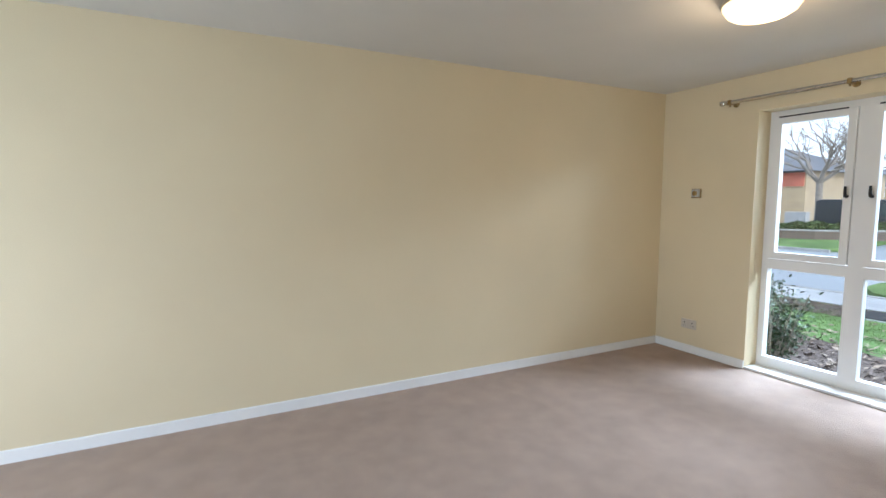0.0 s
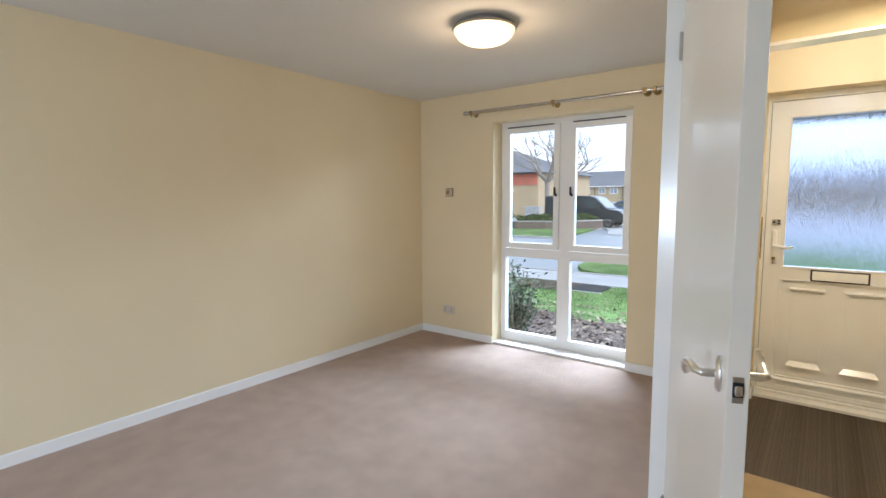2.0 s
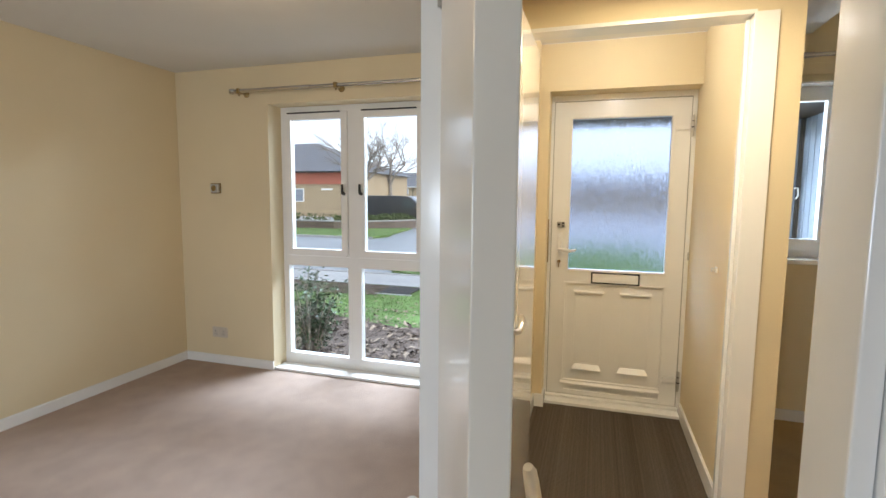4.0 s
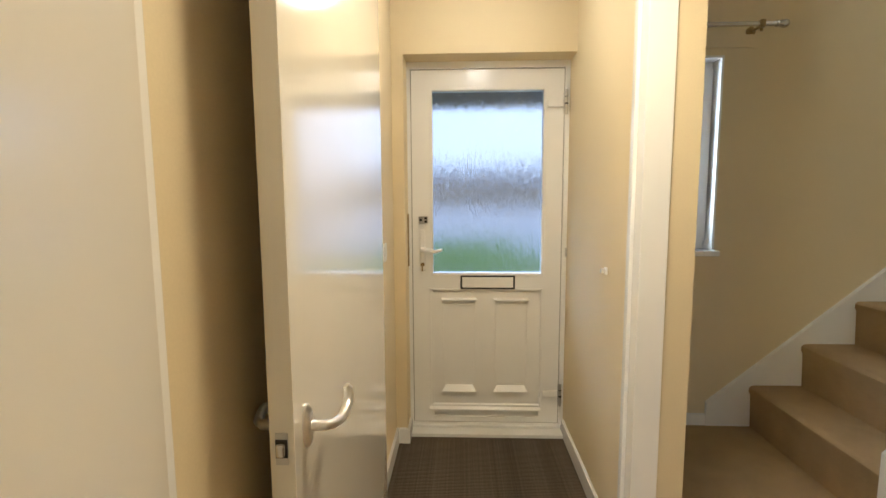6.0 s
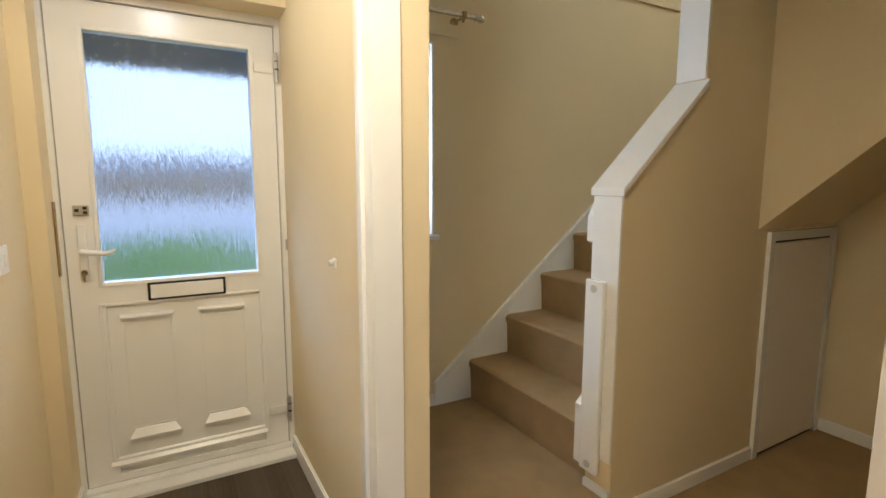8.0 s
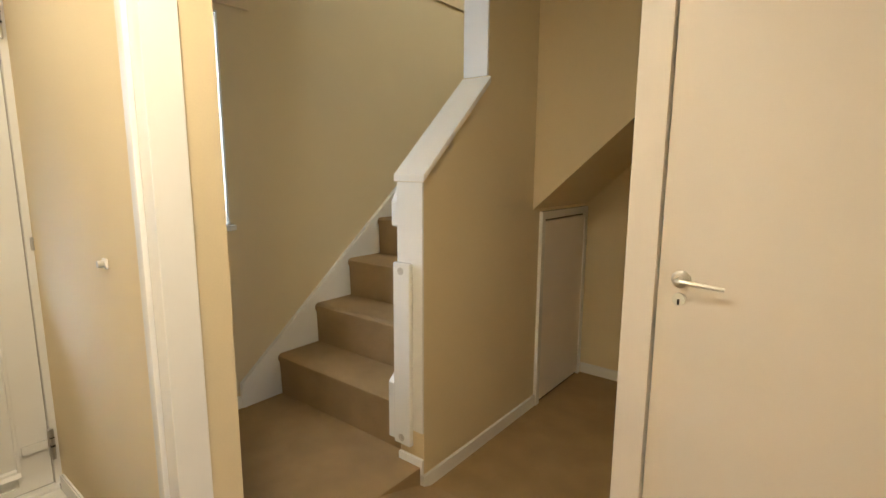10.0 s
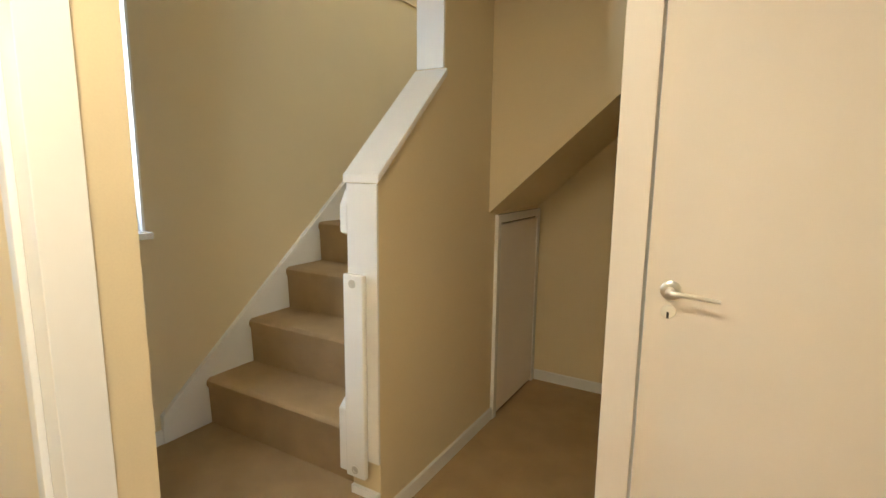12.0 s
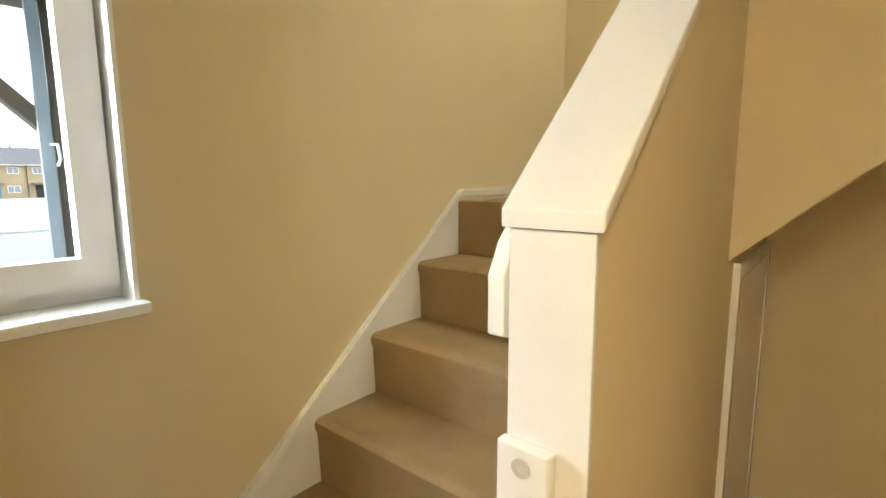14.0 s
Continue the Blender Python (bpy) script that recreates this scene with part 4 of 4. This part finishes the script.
# evergreen bush
bush = thing("evergreen_bush", "dark green evergreen bush beside the window", "bush")
rnd = random.Random(11)
stems, leaves = bmesh.new(), []
BX, BY = 5.45, 3.16
for i in range(26):
    a = rnd.uniform(0, math.tau)
    r = rnd.uniform(0.1, 0.34)
    top = Vector((BX + r * math.cos(a), BY + r * math.sin(a), GZ + rnd.uniform(0.45, 1.02) - r * 0.5))
    base = Vector((BX + r * 0.2 * math.cos(a), BY + r * 0.2 * math.sin(a), GZ))
    mid = (base + top) / 2 + Vector((rnd.uniform(-.05, .05), rnd.uniform(-.05, .05), 0.03))
    tube(stems, [base, mid, top], [0.012, 0.008, 0.003], 5)
    for k in range(60):
        t = rnd.uniform(0.25, 1.05)
        leaves.append(base.lerp(top, t) + Vector((rnd.gauss(0, .055), rnd.gauss(0, .055), rnd.gauss(0, .045))))
part("stems", stems, BARKM, bush)
vs, fs = [], []
for o in leaves:
    u = Vector((rnd.gauss(0, 1), rnd.gauss(0, 1), rnd.gauss(0.3, .6))).normalized() * rnd.uniform(0.02, 0.036)
    w = u.cross(Vector((rnd.gauss(0, 1), rnd.gauss(0, 1), 1))).normalized() * u.length * 0.45
    i = len(vs)
    vs += [tuple(o - u), tuple(o + w), tuple(o + u), tuple(o - w)]
    fs += [(i, i + 1, i + 2), (i, i + 2, i + 3)]
me = bpy.data.meshes.new("leaves")
me.from_pydata(vs, [], fs)
me.materials.append(LEAF)
lv = new("leaves", me)
lv.parent = bush
lv["kind"] = "stuff"


# bare trees
def bare_tree(label, x, y, h, fork, trunk_r, spread, seed, z0=None, depth=5):
    t = thing("tree", label, "tree", "bare winter trees")
    rnd = random.Random(seed)
    z0 = ground_z(x) if z0 is None else z0
    tr = bmesh.new()
    top = Vector((x + rnd.uniform(-.05, .05), y + rnd.uniform(-.08, .08), z0 + fork))
    tube(tr, [(x, y, z0 - 0.1), (x, y, z0 + 0.2), (x + 0.03, y + 0.03, z0 + fork * 0.55), tuple(top)], [trunk_r * 1.4, trunk_r * 1.05, trunk_r * 0.9, trunk_r * 0.85], 10)
    part("trunk", tr, BARKM, t)
    limbs = bmesh.new()
    def grow(p, d, length, r, n):
        q = p + d * length
        m = (p + q) / 2 + Vector((rnd.gauss(0, 1), rnd.gauss(0, 1), rnd.gauss(0, .5))) * length * 0.07
        tube(limbs, [p, m, q], [r, r * 0.8, r * 0.55], 6 if n > 2 else 4)
        if n <= 0:
            return
        for k in range(3 if n > 1 else 4):
            s = rnd.uniform(0.45, 1.0)
            b = p.lerp(q, s) if k else q
            e = (d + Vector((rnd.gauss(0, .55), rnd.gauss(0, .55), rnd.gauss(0.16, .35)))).normalized()
            grow(b, e, length * rnd.uniform(0.55, 0.8), r * 0.5, n - 1)
    for k in range(5):
        a = k * math.tau / 5 + rnd.uniform(-.4, .4)
        grow(top, Vector((math.cos(a) * spread, math.sin(a) * spread, 1)).normalized(), (h - fork) * 0.42, trunk_r * 0.6, depth - 1)
    part("crown", limbs, BARKM, t)
    return t


bare_tree("bare young tree with pale spreading branches behind the hedge", 30.0, 14.5, 6.6, 2.75, 0.19, 0.8, 21)
bare_tree("bare tall tree across the road", 33.0, 6.5, 8.5, 2.8, 0.22, 0.6, 22)
bare_tree("bare tree beyond the parking court", 47.0, 20.0, 9.0, 3.0, 0.22, 0.7, 23)

# planter wall and hedge
planter = thing("planter", "low brown brick planter wall with a concrete coping", "planter")
inner = [(24.5, 40), (24.5, 13.7), (25.2, 12.3), (26.6, 11.0), (28.3, 10.2), (28.9, 10.5)]
def offset_band(pts, w):
    out = []
    for i, p in enumerate(pts):
        a, b = Vector(pts[max(i - 1, 0)]), Vector(pts[min(i + 1, len(pts) - 1)])
        d = (b - a).normalized()
        out.append((p[0] - d.y * w, p[1] + d.x * w))
    return out
bm = bmesh.new()
back = offset_band(inner, 0.25)
prism(bm, inner + back[::-1], "z", GZ - 0.1, GZ + 0.42)
part("wall", bm, DBRICK, planter, smooth=False)
bm = bmesh.new()
prism(bm, offset_band(inner, -0.03) + offset_band(inner, 0.28)[::-1], "z", GZ + 0.42, GZ + 0.48)
part("coping", bm, KERB, planter, smooth=False)
rnd = random.Random(5)
vs, fs = [], []
for _ in range(9000):
    k = rnd.uniform(0, len(inner) - 1.001)
    i = int(k)
    p = Vector(inner[i]).lerp(Vector(inner[i + 1]), k - i)
    if p.y > 20 and rnd.random() < 0.8:
        k = rnd.uniform(1, len(inner) - 1.001)
        i = int(k)
        p = Vector(inner[i]).lerp(Vector(inner[i + 1]), k - i)
    a = Vector(inner[i + 1]) - Vector(inner[i])
    n = Vector((-a.y, a.x)).normalized()
    w = rnd.uniform(0.25, 1.5)
    z = GZ + 0.46 + rnd.uniform(0, 0.36) * min(1, w + 0.2) * (0.8 + 0.2 * math.sin(k * 9))
    o = Vector((p.x + n.x * w, p.y + n.y * w, z))
    u = Vector((rnd.gauss(0, 1), rnd.gauss(0, 1), rnd.gauss(0, 1))).normalized() * rnd.uniform(0.05, 0.11)
    v2 = u.cross(Vector((rnd.gauss(0, 1), rnd.gauss(0, 1), 1))).normalized() * u.length * 0.6
    j = len(vs)
    vs += [tuple(o - u), tuple(o + v2), tuple(o + u), tuple(o - v2)]
    fs += [(j, j + 1, j + 2), (j, j + 2, j + 3)]
me = bpy.data.meshes.new("hedge")
me.from_pydata(vs, [], fs)
me.materials.append(HEDGE)
tagged(new("hedge", me), "low clipped green hedge in the planter", "hedge", "", "stuff")


# vehicles: along -y is forward
def wheel(parent, x, y, z, r):
    m = Matrix.Translation((x, y, z)) @ Matrix.Rotation(math.pi / 2, 4, "Y")
    w = part("wheel", lathe(bmesh.new(), [(r * 0.62, -0.1), (r * 0.95, -0.1), (r, -0.06), (r, 0.06), (r * 0.95, 0.1), (r * 0.62, 0.1)], m, 20), TYRE, parent)
    part("rim", lathe(bmesh.new(), [(r * 0.2, -0.075), (r * 0.58, -0.105), (r * 0.62, -0.095), (r * 0.62, 0.05), (0.02, 0.06)], m, 16), RIM, w)


def vehicle(name, label, x0, x1, y0, prof, glass, wheels, r, mat, z0):
    """A body drawn from a side profile of (distance from the nose, height)."""
    t = thing(name, label, "van" if name == "van" else "car")
    bm = bmesh.new()
    prism(bm, [(y0 + a, z0 + h) for a, h in prof], "x", x0, x1)
    part("body", soft(bm, 0.06, 3), mat, t)
    for g in glass:
        bm = bmesh.new()
        prism(bm, [(y0 + a, z0 + h) for a, h in g], "x", x0 - 0.004, x1 + 0.004)
        part("side_window", bm, TINT, t, smooth=False)
    for a in wheels:
        for x in (x0 + 0.09, x1 - 0.09):
            wheel(t, x, y0 + a, z0 + r, r)
    return t


van = vehicle("van", "dark navy panel van parked across the road", 28.7, 30.55, 9.15,
              [(0.05, 0.32), (0.0, 0.55), (0.05, 0.82), (0.25, 0.98), (1.0, 1.1), (1.75, 1.78), (2.1, 1.87), (4.7, 1.88), (4.9, 1.8), (4.92, 0.35), (4.6, 0.28)],
              [[(1.25, 1.12), (1.8, 1.62), (2.1, 1.68), (2.25, 1.12)]], (0.9, 4.0), 0.32, PAINT, GZ)
bm = bmesh.new()
prism(bm, [(9.15 + 1.01, GZ + 1.125), (9.15 + 1.72, GZ + 1.765), (9.15 + 1.70, GZ + 1.785), (9.15 + 0.985, GZ + 1.135)], "x", 28.82, 30.43)
part("windscreen", bm, PANE, van, smooth=False)
for x in (28.78, 30.25):
    part("headlight", softbox(x, x + 0.22, 9.13, 9.3, GZ + 0.72, GZ + 0.9, w=0.03), WHITEPL, van)
part("bumper", softbox(28.72, 30.53, 9.1, 9.3, GZ + 0.3, GZ + 0.55, w=0.05), TYRE, van)
part("wing_mirror", softbox(28.5, 28.7, 10.45, 10.55, GZ + 1.1, GZ + 1.32, w=0.03), PAINT, van)
part("number_plate", softbox(29.4, 29.9, 9.085, 9.1, GZ + 0.4, GZ + 0.5, w=0.005), WHITEPL, van)
car = vehicle("car", "blue hatchback parked in the distance", 45.0, 46.7, 11.6,
              [(0.05, 0.25), (0.0, 0.5), (0.1, 0.72), (1.0, 0.9), (1.65, 1.38), (2.0, 1.45), (3.2, 1.42), (3.8, 0.98), (3.95, 0.85), (3.95, 0.3)],
              [[(1.2, 0.95), (1.75, 1.32), (3.15, 1.34), (3.5, 0.98)]], (0.75, 3.15), 0.29, CARBLUE, ground_z(45))
for x in (45.05, 46.35):
    part("headlight", softbox(x, x + 0.3, 11.59, 11.75, ground_z(45) + 0.55, ground_z(45) + 0.72, w=0.03), WHITEPL, car)


# houses
def window_in(parent, x, y0, y1, z0, z1, bars=1):
    w = part("window", boxes((x - 0.05, x + 0.02, y0, y1, z0, z1)), WHITEPL, parent, "white framed window", smooth=False)
    n = bars + 1
    s = (y1 - y0 - 0.08 * (n + 1)) / n
    for k in range(n):
        a = y0 + 0.08 + k * (s + 0.08)
        part("pane", boxes((x - 0.06, x - 0.04, a, a + s, z0 + 0.08, z1 - 0.08)), PANE, w, smooth=False)


def terrace(x, y, n, wide, deep, eave, ridge):
    z0 = ground_z(x) - 0.3
    for k in range(n):
        a, b = y + k * wide, y + (k + 1) * wide - 0.02
        h = thing("house", "two storey yellow brick terraced house with a dark tiled roof", "house", "terrace across the court")
        part("wall", boxes((x, x + deep, a, b, z0, eave)), YBRICK, h, smooth=False)
        bm = bmesh.new()
        prism(bm, [(x - 0.35, eave - 0.05), (x + deep / 2, ridge), (x + deep + 0.35, eave - 0.05), (x + deep + 0.35, eave - 0.2), (x - 0.35, eave - 0.2)], "y", a, b)
        part("roof", bm, SLATE, h, smooth=False)
        part("gutter", boxes((x - 0.45, x - 0.36, a, b, eave - 0.2, eave - 0.08)), WHITEPL, h, smooth=False)
        part("downpipe", tube(bmesh.new(), [(x - 0.08, b - 0.2, z0), (x - 0.08, b - 0.2, eave - 0.1)], 0.05, 6), TYRE, h)
        window_in(h, x, a + 0.7, a + 2.1, eave - 1.5, eave - 0.45)
        window_in(h, x, a + 3.0, a + 4.2, eave - 1.5, eave - 0.45)
        window_in(h, x, a + 0.7, a + 2.3, z0 + 1.2, z0 + 2.3)
        d = part("door", boxes((x - 0.05, x + 0.02, a + 3.1, a + 4.05, z0 + 0.3, z0 + 2.35)), BLUEDOOR if k % 2 else TYRE, h, smooth=False)
        part("canopy", boxes((x - 1.1, x, a + 2.7, a + 4.5, z0 + 2.55, z0 + 2.75)), SLATE, h, smooth=False)


terrace(92, 14.0, 6, 5.2, 8, 3.55, 6.4)
terrace(104, -24.0, 7, 5.2, 8, 3.6, 6.3)
hall = thing("house", "yellow brick building with a red clad band and hipped roof", "building")
part("wall", boxes((40, 52, 20.2, 36, GZ - 0.2, 3.6)), YBRICK, hall, smooth=False)
part("cladding", boxes((39.93, 40.6, 20.3, 36.05, 2.5, 3.55)), RED, hall, "red clad band under the eaves", smooth=False)
bm = bmesh.new()
lo = [bm.verts.new(p) for p in ((39.4, 19.7, 3.6), (52.6, 19.7, 3.6), (52.6, 36.5, 3.6), (39.4, 36.5, 3.6))]
hi = [bm.verts.new(p) for p in ((46, 27.6, 6.8), (46, 31.6, 6.8))]
for f in ((lo[0], lo[1], hi[0]), (lo[1], lo[2], hi[1], hi[0]), (lo[2], lo[3], hi[1]), (lo[3], lo[0], hi[0], hi[1]), tuple(lo[::-1])):
    bm.faces.new(f)
part("roof", bm, SLATE, hall, smooth=False)
part("fascia", boxes((39.35, 39.42, 19.7, 36.5, 3.48, 3.62)), TYRE, hall, smooth=False)
part("sign", boxes((39.95, 40.0, 22.6, 23.7, 1.95, 2.12)), WHITEPL, hall, "pale name sign", smooth=False)
window_in(hall, 40, 25.5, 27.5, 0.9, 2.1)
box_cab = thing("utility_cabinet", "grey steel street cabinet beside the hedge", "street cabinet")
part("body", softbox(33, 33.5, 16.6, 17.8, GZ, GZ + 1.15, w=0.03), KERB, box_cab)
part("door", softbox(32.98, 33.0, 16.68, 17.72, GZ + 0.1, GZ + 1.08, w=0.01), KERB, box_cab)

# wooded skyline
WOOD = material("winter_wood", (0.16, 0.16, 0.17), 0.95, vary=0.25, scale=0.3, grain=0.2, grain_scale=3)
rnd = random.Random(31)
vs, fs = [], []
for _ in range(2600):
    x, y = rnd.uniform(118, 150), rnd.uniform(-40, 110)
    h = 7.5 + 2.6 * math.sin(y * 0.21) + 1.6 * math.sin(y * 0.57 + 1) + rnd.uniform(-2.5, 1.2)
    z0 = -3.0
    for k in range(5):
        a = rnd.gauss(0, 0.35)
        i = len(vs)
        zb = z0 + h * rnd.uniform(0.1, 0.6)
        o = Vector((x, y + rnd.uniform(-1, 1), zb))
        tip = o + Vector((0, math.sin(a), math.cos(a))) * (h * rnd.uniform(0.3, 0.7))
        vs += [tuple(o + Vector((0, -0.09, 0))), tuple(o + Vector((0, 0.09, 0))), tuple(tip)]
        fs.append((i, i + 1, i + 2))
me = bpy.data.meshes.new("far_woods")
me.from_pydata(vs, [], fs)
me.materials.append(WOOD)
tagged(new("far_woods", me), "bare winter woods behind the houses", "woods", "", "stuff")

# porch over the front door
porch = thing("porch", "dark timber porch canopy on a braced post", "porch")
part("canopy", boxes((4.42, 5.3, -1.45, 1.05, 1.985, 2.1)), TIMBER, porch, smooth=False)
for y in (-1.36, 0.95):
    part("post", softbox(5.15, 5.24, y - 0.045, y + 0.045, GZ, 1.985, w=0.008), TIMBER, porch)
bm = bmesh.new()
prism(bm, [(-1.33, 1.46), (-1.33, 1.54), (-0.9, 1.98), (-0.82, 1.98)], "x", 5.16, 5.23)
part("brace", bm, TIMBER, porch, smooth=False)
screen = thing("porch_screen", "boarded side screen of the porch in pale grey paint", "screen")
for i in range(7):
    part("board", softbox(4.43 + i * 0.102, 4.524 + i * 0.102, -1.362, -1.345, GZ + 0.05, 1.98, w=0.004), SCREEN, screen)
for z in (0.0, 1.85):
    part("rail", softbox(4.425, 5.148, -1.388, -1.363, z, z + 0.09, w=0.004), SCREEN, screen)
# added dark sheet that makes the grooves between boards read as shaded
part("backing", boxes((4.43, 5.14, -1.3635, -1.3625, GZ + 0.05, 1.97)), TIMBER, screen, "dark sheet added behind the boards to darken their gaps", smooth=False)
# the post's sunward brightness is given as a separate pale strip
part("post_lit_face", softbox(5.125, 5.148, -1.31, -1.268, GZ, 1.98, w=0.003), SCREEN, porch, "pale strip standing in for the lit face of the post")
part("hook", tube(bmesh.new(), [(5.12, -1.30, 1.455), (5.095, -1.315, 1.455), (5.095, -1.32, 1.40), (5.12, -1.315, 1.375)], 0.006, 8), WHITEPL, porch, "white looped hook")
struct("roof_eave", boxes((4.3, 4.42, -3.6, 3.5, 2.5, 5.2), (-2.85, OUT, -3.7, NY + 0.15, 5.15, 5.3)), TIMBER, "outer wall and roof above the ground floor", "roof")
